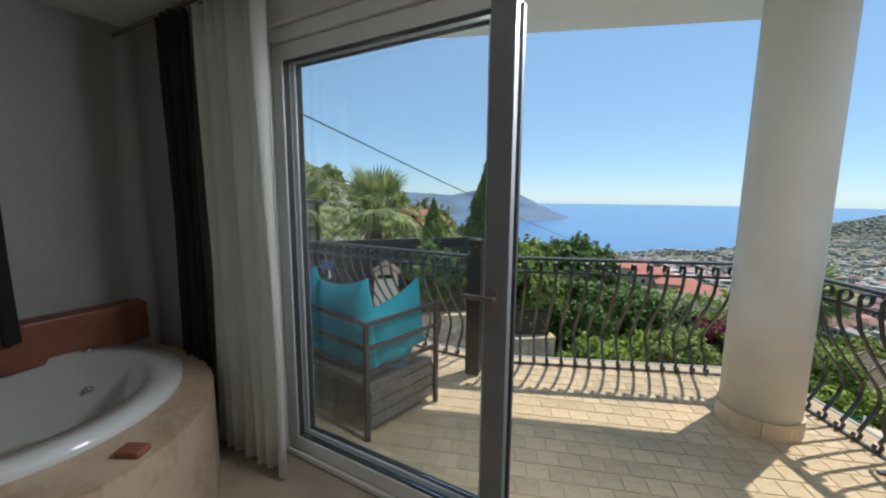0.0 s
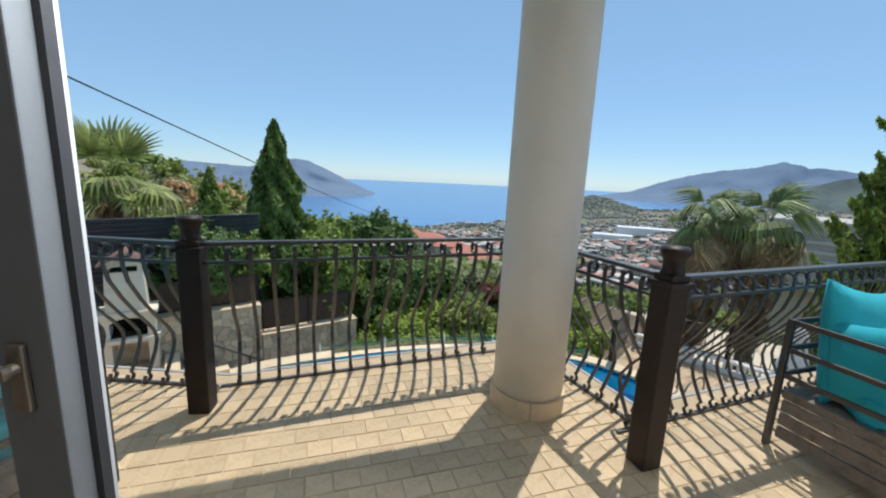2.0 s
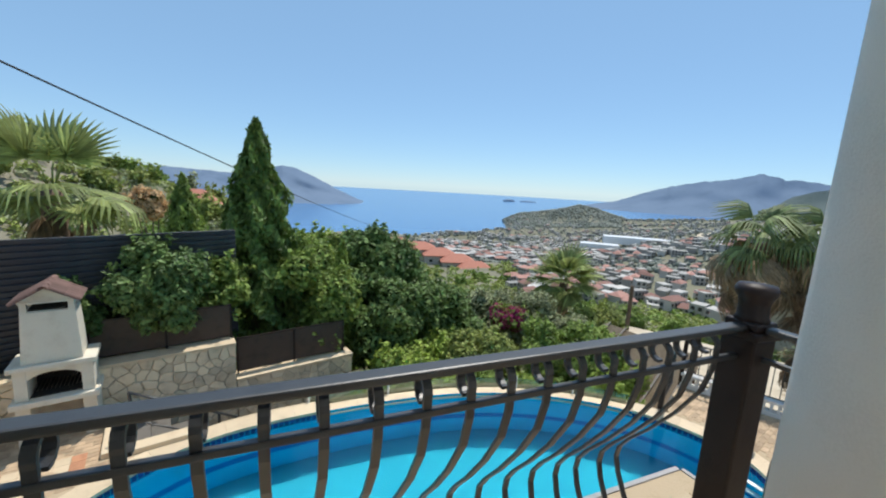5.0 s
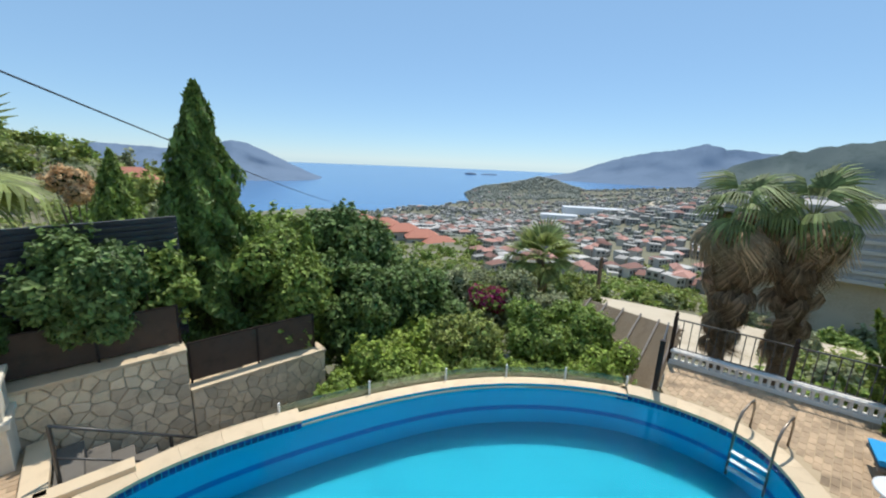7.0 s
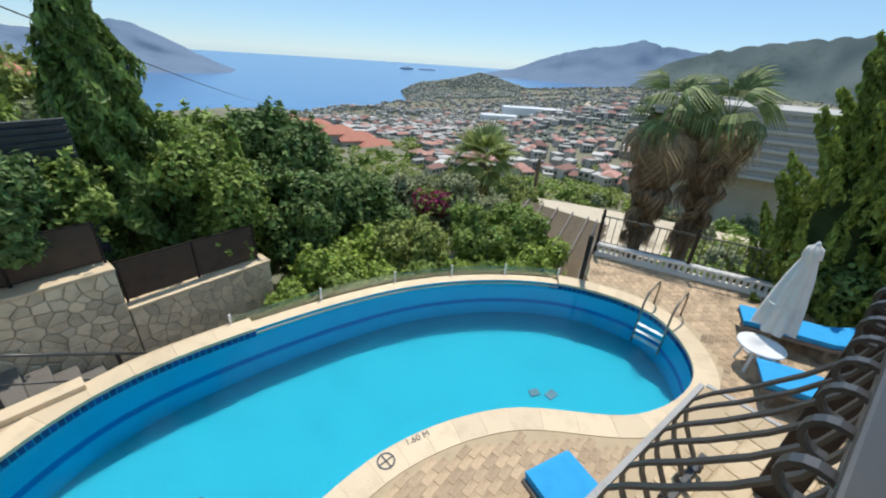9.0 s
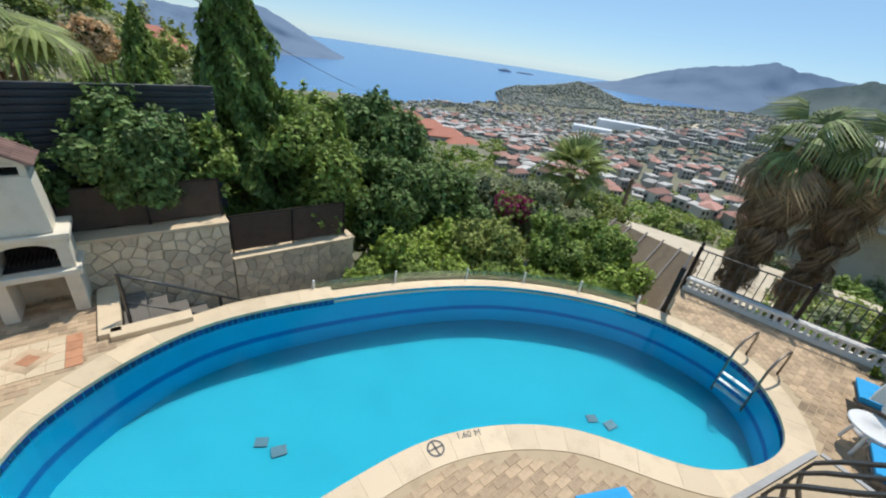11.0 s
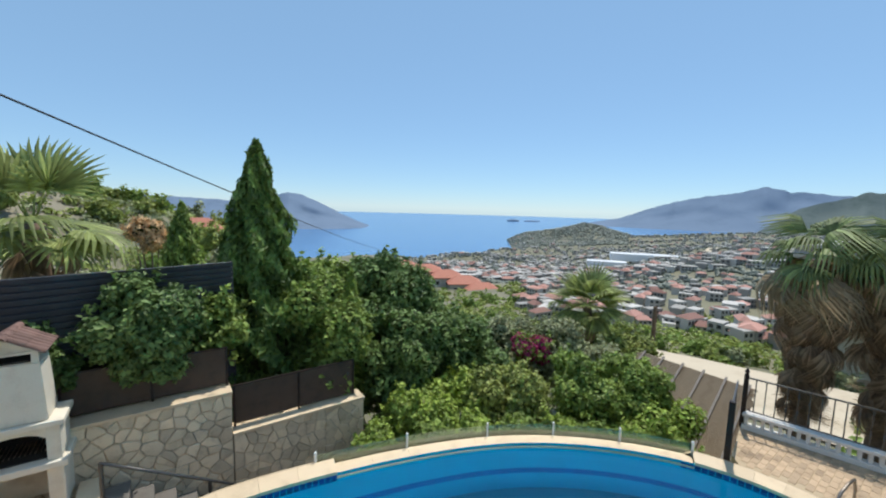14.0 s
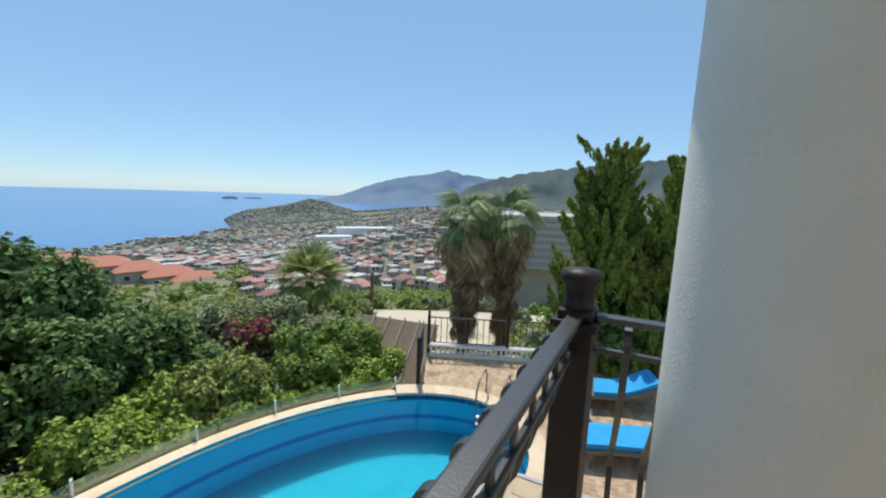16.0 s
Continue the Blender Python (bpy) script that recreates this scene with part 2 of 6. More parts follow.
L_FAN = leafmat("palm_fan_green", (0.40, 0.46, 0.16), (0.21, 0.27, 0.09), 0.4)
L_STRAW = leafmat("palm_straw", (0.62, 0.48, 0.31), (0.38, 0.28, 0.17), 0.4)
L_DRY = leafmat("dry_shrub", (0.72, 0.49, 0.26), (0.52, 0.34, 0.17))
L_PINK = leafmat("bougainvillea_pink", (0.42, 0.045, 0.15), (0.26, 0.03, 0.09))
L_GREY = leafmat("leaf_greygreen", (0.354, 0.377, 0.204), (0.200, 0.225, 0.114))
# Solid filler inside crowns; its dark colour stands in for inner shade.
M_CORE = mat("crown_inner_shade", (0.060, 0.080, 0.030), (0.036, 0.050, 0.019), rough=1.0, scale=3, fine=20, bump=0, spec=0)


# ---- mesh helpers ----
def box(bm, size, at=(0, 0, 0), turn=None, bevel=0.0):
    m = Matrix.Translation(at) @ (turn.to_4x4() if turn else Matrix.Identity(4)) @ Matrix.Diagonal((*size, 1))
    r = bmesh.ops.create_cube(bm, size=1, matrix=m)
    if bevel:
        es = list({e for v in r["verts"] for e in v.link_edges})
        bmesh.ops.bevel(bm, geom=es, offset=bevel, segments=2, affect="EDGES", profile=0.6)


def rod(bm, p, q, r0, r1=None, seg=10):
    p, q = Vector(p), Vector(q)
    d = q - p
    m = Matrix.Translation((p + q) / 2) @ d.to_track_quat("Z", "Y").to_matrix().to_4x4()
    bmesh.ops.create_cone(bm, cap_ends=True, segments=seg, radius1=r0, radius2=r0 if r1 is None else r1, depth=d.length, matrix=m)


def lathe(bm, prof, seg=24, at=(0, 0, 0)):
    rings = []
    for r, z in prof:
        rings.append([bm.verts.new((at[0] + r * math.cos(2 * math.pi * k / seg), at[1] + r * math.sin(2 * math.pi * k / seg), at[2] + z)) for k in range(seg)])
    for a, b in zip(rings, rings[1:]):
        for k in range(seg):
            f = bm.faces.new((a[k], a[(k + 1) % seg], b[(k + 1) % seg], b[k]))
            f.smooth = True
    for ring, flip in ((rings[0], True), (rings[-1], False)):
        if prof[0 if flip else -1][0] > 1e-4:
            bm.faces.new(ring[::-1] if flip else ring)


def sweep(bm, pts, w, h, side=(1, 0, 0), closed=False):
    """A flat bar: w along side, h across, along pts."""
    s = Vector(side).normalized()
    pts = [Vector(p) for p in pts]
    rings = []
    for i, p in enumerate(pts):
        a, b = pts[max(i - 1, 0)], pts[min(i + 1, len(pts) - 1)]
        t = (b - a).normalized()
        u = t.cross(s).normalized()
        rings.append([bm.verts.new(p + s * (w / 2 * i0) + u * (h / 2 * j0)) for i0, j0 in ((1, 1), (-1, 1), (-1, -1), (1, -1))])
    for a, b in zip(rings, rings[1:]):
        for k in range(4):
            bm.faces.new((a[k], a[(k + 1) % 4], b[(k + 1) % 4], b[k]))
    bm.faces.new(rings[0][::-1])
    bm.faces.new(rings[-1])


def tube(bm, pts, r, seg=8):
    pts = [Vector(p) for p in pts]
    rings = []
    for i, p in enumerate(pts):
        t = (pts[min(i + 1, len(pts) - 1)] - pts[max(i - 1, 0)]).normalized()
        q = t.to_track_quat("Z", "Y")
        rr = r[i] if isinstance(r, (list, tuple)) else r
        rings.append([bm.verts.new(p + q @ Vector((rr * math.cos(2 * math.pi * k / seg), rr * math.sin(2 * math.pi * k / seg), 0))) for k in range(seg)])
    for a, b in zip(rings, rings[1:]):
        for k in range(seg):
            bm.faces.new((a[k], a[(k + 1) % seg], b[(k + 1) % seg], b[k])).smooth = True
    bm.faces.new(rings[0][::-1])
    bm.faces.new(rings[-1])


def mesh_of(name, bm, material):
    me = bpy.data.meshes.new(name)
    bmesh.ops.recalc_face_normals(bm, faces=bm.faces)
    bm.to_mesh(me)
    bm.free()
    for m in material if isinstance(material, (list, tuple)) else (material,):
        me.materials.append(m)
    return me


def part(name, bm, material, parent, label=""):
    ob = new(name, mesh_of(name, bm, material))
    ob.parent = parent
    return tagged(ob, label)


def thing(name, label, category, group="", at=None, kind=""):
    ob = new(name)
    ob.empty_display_size = 0.1
    if at is not None:
        ob.matrix_world = at
    return tagged(ob, label, category, group, kind)


def solo(name, bm, material, label, category, group="", kind=""):
    return tagged(new(name, mesh_of(name, bm, material)), label, category, group, kind)


def bmn():
    return bmesh.new()


def prism(bm, poly, z0, z1):
    lo = [bm.verts.new((x, y, z0)) for x, y in poly]
    hi = [bm.verts.new((x, y, z1)) for x, y in poly]
    bm.faces.new(hi)
    bm.faces.new(lo[::-1])
    for k in range(len(poly)):
        j = (k + 1) % len(poly)
        bm.faces.new((lo[k], lo[j], hi[j], hi[k]))


def inside(p, poly):
    c = False
    for (x0, y0), (x1, y1) in zip(poly, poly[1:] + poly[:1]):
        if (y0 > p[1]) != (y1 > p[1]) and p[0] < (x1 - x0) * (p[1] - y0) / (y1 - y0) + x0:
            c = not c
    return c


def spline(ctrl, per=8):
    """Closed Catmull-Rom curve."""
    out, n = [], len(ctrl)
    for i in range(n):
        p0, p1, p2, p3 = (Vector(ctrl[(i + k) % n]) for k in (-1, 0, 1, 2))
        for k in range(per):
            t = k / per
            out.append(0.5 * (2 * p1 + (p2 - p0) * t + (2 * p0 - 5 * p1 + 4 * p2 - p3) * t * t + (3 * p1 - p0 - 3 * p2 + p3) * t ** 3))
    return [(v.x, v.y) for v in out]


def offset(loop, d):
    out = []
    for k, (x, y) in enumerate(loop):
        a, b = Vector(loop[k - 1]), Vector(loop[(k + 1) % len(loop)])
        t = (b - a).normalized()
        out.append((x - t.y * d, y + t.x * d))
    return out


def lerp(a, b, t):
    return a + (b - a) * t


# ---- house: door wall, room, balcony ----
WALL = pose(-1.68, -1.335, 0, 0, 0, 4.6)
DECK = -2.58
P1, P2, P3 = Vector((-2.641, -0.012)), Vector((0.003, -0.011)), Vector((-0.628, 1.045))
U = (P3 - P1).normalized()
N = Vector((-U.y, U.x))


def in_wall(ob):
    ob.matrix_world = WALL
    return ob


def wall_piece(name, x0, x1, y0, y1, z0, z1, material=M_WHITE, label="white rendered house wall", category="wall"):
    bm = bmn()
    box(bm, (x1 - x0, y1 - y0, z1 - z0), ((x0 + x1) / 2, (y0 + y1) / 2, (z0 + z1) / 2))
    return in_wall(solo(name, bm, material, label, category, kind="structure"))


wall_piece("wall_front_1", -5.5, -1.445, -0.22, 0, 0, 2.945)
wall_piece("wall_front_2", 2.05, 6.0, -0.22, 0, 0, 2.945)
wall_piece("wall_front_3", -1.445, 2.05, -0.22, 0, 2.46, 2.945)
wall_piece("wall_lower", -5.5, 6.0, -0.22, 0, DECK - 2.4, -0.205)
wall_piece("wall_upper", -5.5, 6.0, -0.22, 0, 3.155, 5.6)
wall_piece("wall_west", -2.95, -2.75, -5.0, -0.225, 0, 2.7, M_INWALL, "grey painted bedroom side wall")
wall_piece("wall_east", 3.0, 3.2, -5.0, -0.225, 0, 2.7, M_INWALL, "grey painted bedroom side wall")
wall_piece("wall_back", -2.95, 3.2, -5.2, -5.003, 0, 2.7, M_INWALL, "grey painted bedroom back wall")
wall_piece("ceiling", -2.95, 3.2, -5.2, -0.225, 2.703, 2.85, M_SOFFIT, "white plastered bedroom ceiling", "ceiling")
wall_piece("floor_room", -2.95, 3.2, -5.2, -0.0, -0.2, -0.003, M_FLOORIN, "beige tiled bedroom floor", "floor")
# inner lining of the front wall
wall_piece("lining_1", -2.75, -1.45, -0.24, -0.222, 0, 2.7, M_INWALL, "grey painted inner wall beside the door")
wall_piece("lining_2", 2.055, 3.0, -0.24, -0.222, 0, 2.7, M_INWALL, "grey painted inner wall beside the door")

bm = bmn()
prism(bm, [(-0.38, 1.28), (-6.2, -1.46), (-6.2, -1.80), (0.72, -1.255)], 2.95, 3.15)
solo("ceiling_balcony", bm, M_SOFFIT, "white plastered underside of the balcony roof slab", "ceiling", kind="structure")

OUT = 0.42
LD = Vector((0.997, 0.08))
LN = Vector((-0.08, 0.997))
PL = P1 - LD * 3.1
FLOOR = [tuple(PL + LN * OUT), tuple(P1 + (N + LN).normalized() * OUT), tuple(P3 + (N + U) * OUT), tuple(P2 + (N + U) * OUT),
         tuple(P2 + U * 4.2 + N * OUT), (3.9, -0.96), (-5.77, -1.73)]
bm = bmn()
prism(bm, FLOOR[::-1], -0.2, -0.0045)
floor = solo("floor", bm, [M_GROUT], "balcony floor of small honey travertine tiles", "floor", kind="structure")
bm = bmn()
EDGE = [Vector(p) for p in FLOOR[:5]]
for a, b in zip(EDGE, EDGE[1:]):
    d = (b - a).normalized()
    nn = Vector((-d.y, d.x))
    q = [a + nn * 0.004, b + nn * 0.004, b + nn * 0.03, a + nn * 0.03]
    prism(bm, [tuple(v) for v in q][::-1], -0.22, 0.0)
solo("trim", bm, M_SLAB, "grey concrete edge of the balcony slab", "trim", kind="structure")


# door frame, fixed glass leaf, sliding leaf pushed behind it
def frame_bars(bm, x0, x1, z0, z1, y, w, d, bottom=None):
    b = bottom or w
    box(bm, (w, d, z1 - z0), (x0 + w / 2, y, (z0 + z1) / 2), bevel=0.006)
    box(bm, (w, d, z1 - z0), (x1 - w / 2, y, (z0 + z1) / 2), bevel=0.006)
    box(bm, (x1 - x0 - 2 * w, d, w), ((x0 + x1) / 2, y, z1 - w / 2), bevel=0.006)
    box(bm, (x1 - x0 - 2 * w, d, b), ((x0 + x1) / 2, y, z0 + b / 2), bevel=0.006)


door = in_wall(thing("door_1", "white plastic sliding balcony door standing open", "door", kind="structure"))
bm = bmn()
frame_bars(bm, -1.44, 2.045, 0.0, 2.455, -0.11, 0.07, 0.17, 0.035)
part("door_frame", bm, M_PVC, door)
for k, y in enumerate((-0.065, -0.150)):
    bm = bmn()
    frame_bars(bm, -1.365, -0.03 + 0.045 * k, 0.04, 2.38, y, 0.085, 0.055)
    leaf = part("sliding_leaf", bm, M_PVC, door, "white plastic sash")
    bm = bmn()
    frame_bars(bm, -1.283, -0.112 + 0.045 * k, 0.122, 2.298, y, 0.007, 0.04)
    part("gasket", bm, M_PVC_D, leaf, "black rubber gasket")
    bm = bmn()
    box(bm, (1.175 + 0.045 * k, 0.006, 2.16), (-0.698 + 0.022 * k, y, 1.21))
    g = part("pane", bm, M_GLASS, leaf, "clear glass pane")
    g.visible_shadow = False
bm = bmn()
box(bm, (0.028, 0.012, 0.12), (-0.022, -0.192, 1.15), bevel=0.004)
box(bm, (0.14, 0.016, 0.022), (-0.082, -0.215, 1.17), bevel=0.005)
rod(bm, (-0.022, -0.18, 1.17), (-0.022, -0.22, 1.17), 0.011)
part("door_handle", bm, M_STEEL, door, "metal lever handle")
# dark grey box added over the white sash's right stile
bm = bmn()
box(bm, (0.104, 0.064, 2.34), (-0.018, -0.154, 1.21), bevel=0.004)
part("stile_cover", bm, M_SASH, door, "dark grey box over the white stile")
bm = bmn()
box(bm, (0.014, 0.02, 2.2), (0.041, -0.135, 1.2))
part("seal_strip", bm, M_PVC_D, door, "black seal along the sash edge")


def curtain(name, x0, x1, y, top, folds, depth, material, label, low=0.02):
    bm = bmn()
    n, rows = folds * 8, 10
    r = random.Random(name + label)
    ph = [r.uniform(0, 6) for _ in range(4)]
    grid = []
    for j in range(rows + 1):
        z = lerp(low, top, j / rows)
        gather = 1 - 0.10 * math.sin(math.pi * min(1, j / rows * 1.2)) 
        grid.append([bm.verts.new((lerp(x0, x1, i / n) * 1.0 + 0.02 * math.sin(z * 2 + ph[0] + i * 0.3),
                                   y + depth * gather * math.sin(2 * math.pi * folds * i / n + 0.5 * math.sin(z * 1.1 + ph[1])) * (0.75 + 0.25 * math.sin(i * 0.37 + ph[2])), z)) for i in range(n + 1)])
    for a, b in zip(grid, grid[1:]):
        for i in range(n):
            bm.faces.new((a[i], a[i + 1], b[i + 1], b[i])).smooth = True
    ob = in_wall(solo(name, bm, material, label, "curtain"))
    s = ob.modifiers.new("thickness", "SOLIDIFY")
    s.thickness = 0.004
    return ob


curtain("curtain", -1.80, -1.18, -0.34, 2.6, 6, 0.045, M_SHEER, "white sheer curtain gathered beside the door")
curtain("curtain", -2.12, -1.84, -0.36, 2.6, 5, 0.05, M_DRAPE, "black heavy drape hanging beside the tub", 0.50)
curtain("curtain", 1.30, 2.05, -0.34, 2.6, 9, 0.05, M_VOILE, "white sheer curtain gathered beside the open door")
curtain("curtain", -2.72, -2.45, -1.05, 2.6, 3, 0.04, M_DRAPE, "dark drape hanging against the side wall", 0.75)
bm = bmn()
rod(bm, (-2.7, -0.37, 2.62), (2.6, -0.37, 2.62), 0.014)
in_wall(solo("curtain_rod", bm, M_STEEL, "slim metal curtain rod below the ceiling", "curtain rod"))

# whirlpool tub with stone surround
tub = in_wall(thing("bathtub", "white corner whirlpool tub set in a beige stone surround", "bathtub"))
bm = bmn()
TC = Vector((-2.10, -1.18))
outer = [(TC.x + 0.72 * math.cos(a), TC.y + 0.70 * math.sin(a)) for a in np.linspace(0, 2 * math.pi, 48, endpoint=False)]
hole = [(TC.x + 0.56 * math.cos(a), TC.y + 0.54 * math.sin(a)) for a in np.linspace(0, 2 * math.pi, 48, endpoint=False)]
vo = [bm.verts.new((x, y, 0.60)) for x, y in outer]
vi = [bm.verts.new((x, y, 0.60)) for x, y in hole]
vb = [bm.verts.new((lerp(TC.x, x, 0.78), lerp(TC.y, y, 0.78), 0.16)) for x, y in hole]
vl = [bm.verts.new((x, y, 0.56)) for x, y in outer]
for k in range(48):
    j = (k + 1) % 48
    bm.faces.new((vo[k], vo[j], vi[j], vi[k])).smooth = True
    bm.faces.new((vi[k], vi[j], vb[j], vb[k])).smooth = True
    bm.faces.new((vl[k], vl[j], vo[j], vo[k])).smooth = True
bm.faces.new(vb)
part("basin", bm, M_TUB, tub)
bm = bmn()
ro = [(max(-2.745, TC.x + 1.02 * math.cos(a)), min(-0.26, TC.y - 0.05 + 0.86 * math.sin(a))) for a in np.linspace(0, 2 * math.pi, 48, endpoint=False)]
a1 = [bm.verts.new((x, y, 0.56)) for x, y in ro]
a0 = [bm.verts.new((x, y, 0.0)) for x, y in ro]
ai = [bm.verts.new((lerp(TC.x, x, 0.985), lerp(TC.y, y, 0.985), 0.56)) for x, y in outer]
for k in range(48):
    j = (k + 1) % 48
    bm.faces.new((a0[k], a0[j], a1[j], a1[k]))
    bm.faces.new((a1[k], a1[j], ai[j], ai[k]))
part("surround", bm, M_TUBDECK, tub, "beige stone surround")
for px, py in ((-0.30, 0.40), (0.25, 0.42), (0.46, 0.12)):
    bm = bmn()
    lathe(bm, [(0.0, 0.02), (0.022, 0.016), (0.03, 0.0)], 12, (TC.x + px * 0.98, TC.y + py * 0.98, 0.40))
    part("jet", bm, M_CHROME, tub, "chrome whirlpool jet")
bm = bmn()
lathe(bm, [(0.032, 0.0), (0.034, 0.01), (0.026, 0.02), (0.0, 0.022)], 20, (TC.x - 0.42, TC.y + 0.45, 0.60))
part("knob", bm, M_CHROME, tub, "chrome control knob")
bm = bmn()
box(bm, (0.16, 0.85, 0.27), (-2.66, -0.80, 0.698), bevel=0.012)
in_wall(solo("ledge", bm, M_WOOD, "red-brown wooden ledge in the corner behind the tub", "ledge"))
bm = bmn()
box(bm, (0.10, 0.07, 0.028), (-1.20, -1.02, 0.575), Euler((0, 0, 0.5)).to_matrix(), bevel=0.008)
in_wall(solo("soap_box", bm, M_WOOD, "small red-brown box on the tub surround", "box"))

# column
bm = bmn()
lathe(bm, [(0.236, 0.12), (0.236, 1.0), (0.234, 2.0), (0.232, 2.948)], 48)
col = thing("column", "round off-white plastered column with a stone base ring", "column", at=pose(-0.59, 0.503, 0))
part("shaft", bm, M_COLUMN, col)
for k in range(8):
    bm = bmn()
    a0, a1 = 2 * math.pi * k / 8 + 0.008, 2 * math.pi * (k + 1) / 8 - 0.008
    lo, hi = [], []
    arc = [lerp(a0, a1, i / 5) for i in range(6)]
    poly = [(0.252 * math.cos(a), 0.252 * math.sin(a)) for a in arc] + [(0.20 * math.cos(a), 0.20 * math.sin(a)) for a in arc[::-1]]
    prism(bm, poly, 0.0, 0.118)
    part("base_stone", bm, M_COPING, col, "beige base stone")


# ---- wrought-iron railings ----
def baluster_mesh():
    bm = bmn()
    ring = [(0.036 + 0.037 * math.cos(a), 0.992 + 0.037 * math.sin(a)) for a in np.linspace(radians(-100), radians(200), 14)]
    stem = [(0.0, 0.955), (0.004, 0.90), (0.03, 0.80), (0.11, 0.66), (0.21, 0.52), (0.30, 0.41), (0.345, 0.34), (0.355, 0.28), (0.335, 0.21), (0.285, 0.12), (0.255, 0.07)]
    foot = [(0.245 + 0.026 * math.cos(a), 0.042 + 0.026 * math.sin(a)) for a in np.linspace(radians(20), radians(-230), 8)]
    sweep(bm, [(0, y, z) for y, z in ring + stem + foot], 0.024, 0.010)
    return mesh_of("baluster", bm, M_IRON)


BALUSTER = baluster_mesh()


def rail_bar(bm, length, y, z, w, h, bev):
    box(bm, (length, w, h), (length / 2, y, z), bevel=bev)


def railing(p, q, label, pitch=0.128, z=0.0):
    d = Vector(q) - Vector(p)
    ln = d.length
    r = thing("railing", label, "railing", "balcony railings", pose(p[0], p[1], z, 0, 0, math.degrees(math.atan2(d.y, d.x))))
    for name, y, zz, w, h, bev in (("top_rail", 0, 1.062, 0.052, 0.024, 0.007), ("lower_rail", 0, 0.945, 0.022, 0.020, 0.004), ("bottom_rail", 0.245, 0.010, 0.028, 0.014, 0.003)):
        bm = bmn()
        rail_bar(bm, ln, y, zz, w, h, bev)
        part(name, bm, M_IRON, r)
    n = int((ln - 0.14) / pitch)
    for k in range(n + 1):
        b = new("baluster", BALUSTER)
        b.parent = r
        b.location = ((ln - n * pitch) / 2 + k * pitch, random.uniform(-0.003, 0.003), 0)
        b.rotation_euler = (0, 0, random.uniform(-0.03, 0.03))
    return r


def post_things(places):
    first = None
    for x, y, rz in places:
        if first is None:
            first = thing("railing_post", "dark brown square iron post with a turned cap", "post", "balcony railing posts", pose(x, y, 0, 0, 0, rz))
            bm = bmn()
            box(bm, (0.125, 0.125, 1.02), (0, 0, 0.51), bevel=0.010)
            part("shaft", bm, M_POST, first)
            bm = bmn()
            box(bm, (0.155, 0.155, 0.03), (0, 0, 1.036), bevel=0.008)
            box(bm, (0.12, 0.12, 0.035), (0, 0, 1.068), bevel=0.010)
            cap = part("cap", bm, M_POST, first, "stepped dark cap")
            bm = bmn()
            lathe(bm, [(0.060, 1.08), (0.052, 1.10), (0.050, 1.145), (0.056, 1.17), (0.068, 1.188), (0.070, 1.205), (0.062, 1.222), (0.0, 1.229)], 20)
            part("finial", bm, M_POST, cap, "turned dark finial")
        else:
            copy_thing(first, pose(x, y, 0, 0, 0, rz))


post_things([(P1.x, P1.y, 15), (P2.x, P2.y, 24), (P3.x, P3.y, 24), (P2.x + U.x * 3.9, P2.y + U.y * 3.9, 24)])
railing(PL, P1 - LD * 0.06, "black wrought-iron railing with bellied flat-bar balusters above the barbecue")
railing(P1 + U * 0.06, P3 - U * 0.06, "black wrought-iron railing with bellied balusters and small scrolls")
railing(P3 - N * 0.06, P2 + N * 0.06, "short black wrought-iron railing with bellied balusters behind the column")
railing(P2 + U * 0.06, P2 + U * 3.84, "black wrought-iron railing with bellied balusters behind a sofa")


# ---- garden sofas ----
def cushion(bm, size, at, turn, puff=0.5, peak=0.0):
    n = 10
    sx, sy, sz = size
    grids = []
    for s in (1, -1):
        g = []
        for i in range(n + 1):
            row = []
            for j in range(n + 1):
                u, v = i / n * 2 - 1, j / n * 2 - 1
                bulge = (max(0, 1 - u ** 4) * max(0, 1 - v ** 4)) ** 0.5
                pinch = 1 - 0.05 * (1 - abs(v)) * abs(u)
                p = Vector((u * sx / 2 * pinch, s * sy / 2 * (0.12 + 0.88 * bulge), v * sz / 2 * (1 - 0.05 * (1 - u * u))))
                if v > 0:
                    p.z += peak * (u * 0.5 + 0.5) ** 2 * v
                row.append(bm.verts.new(Vector(at) + turn @ p))
            g.append(row)
        grids.append(g)
    for s, g in enumerate(grids):
        for i in range(n):
            for j in range(n):
                q = (g[i][j], g[i + 1][j], g[i + 1][j + 1], g[i][j + 1])
                bm.faces.new(q if s else q[::-1]).smooth = True
    a, b = grids
    rim = [(i, 0) for i in range(n)] + [(n, j) for j in range(n)] + [(i, n) for i in range(n, 0, -1)] + [(0, j) for j in range(n, 0, -1)]
    for k, (i, j) in enumerate(rim):
        i2, j2 = rim[(k + 1) % len(rim)]
        bm.faces.new((a[i][j], a[i2][j2], b[i2][j2], b[i][j])).smooth = True


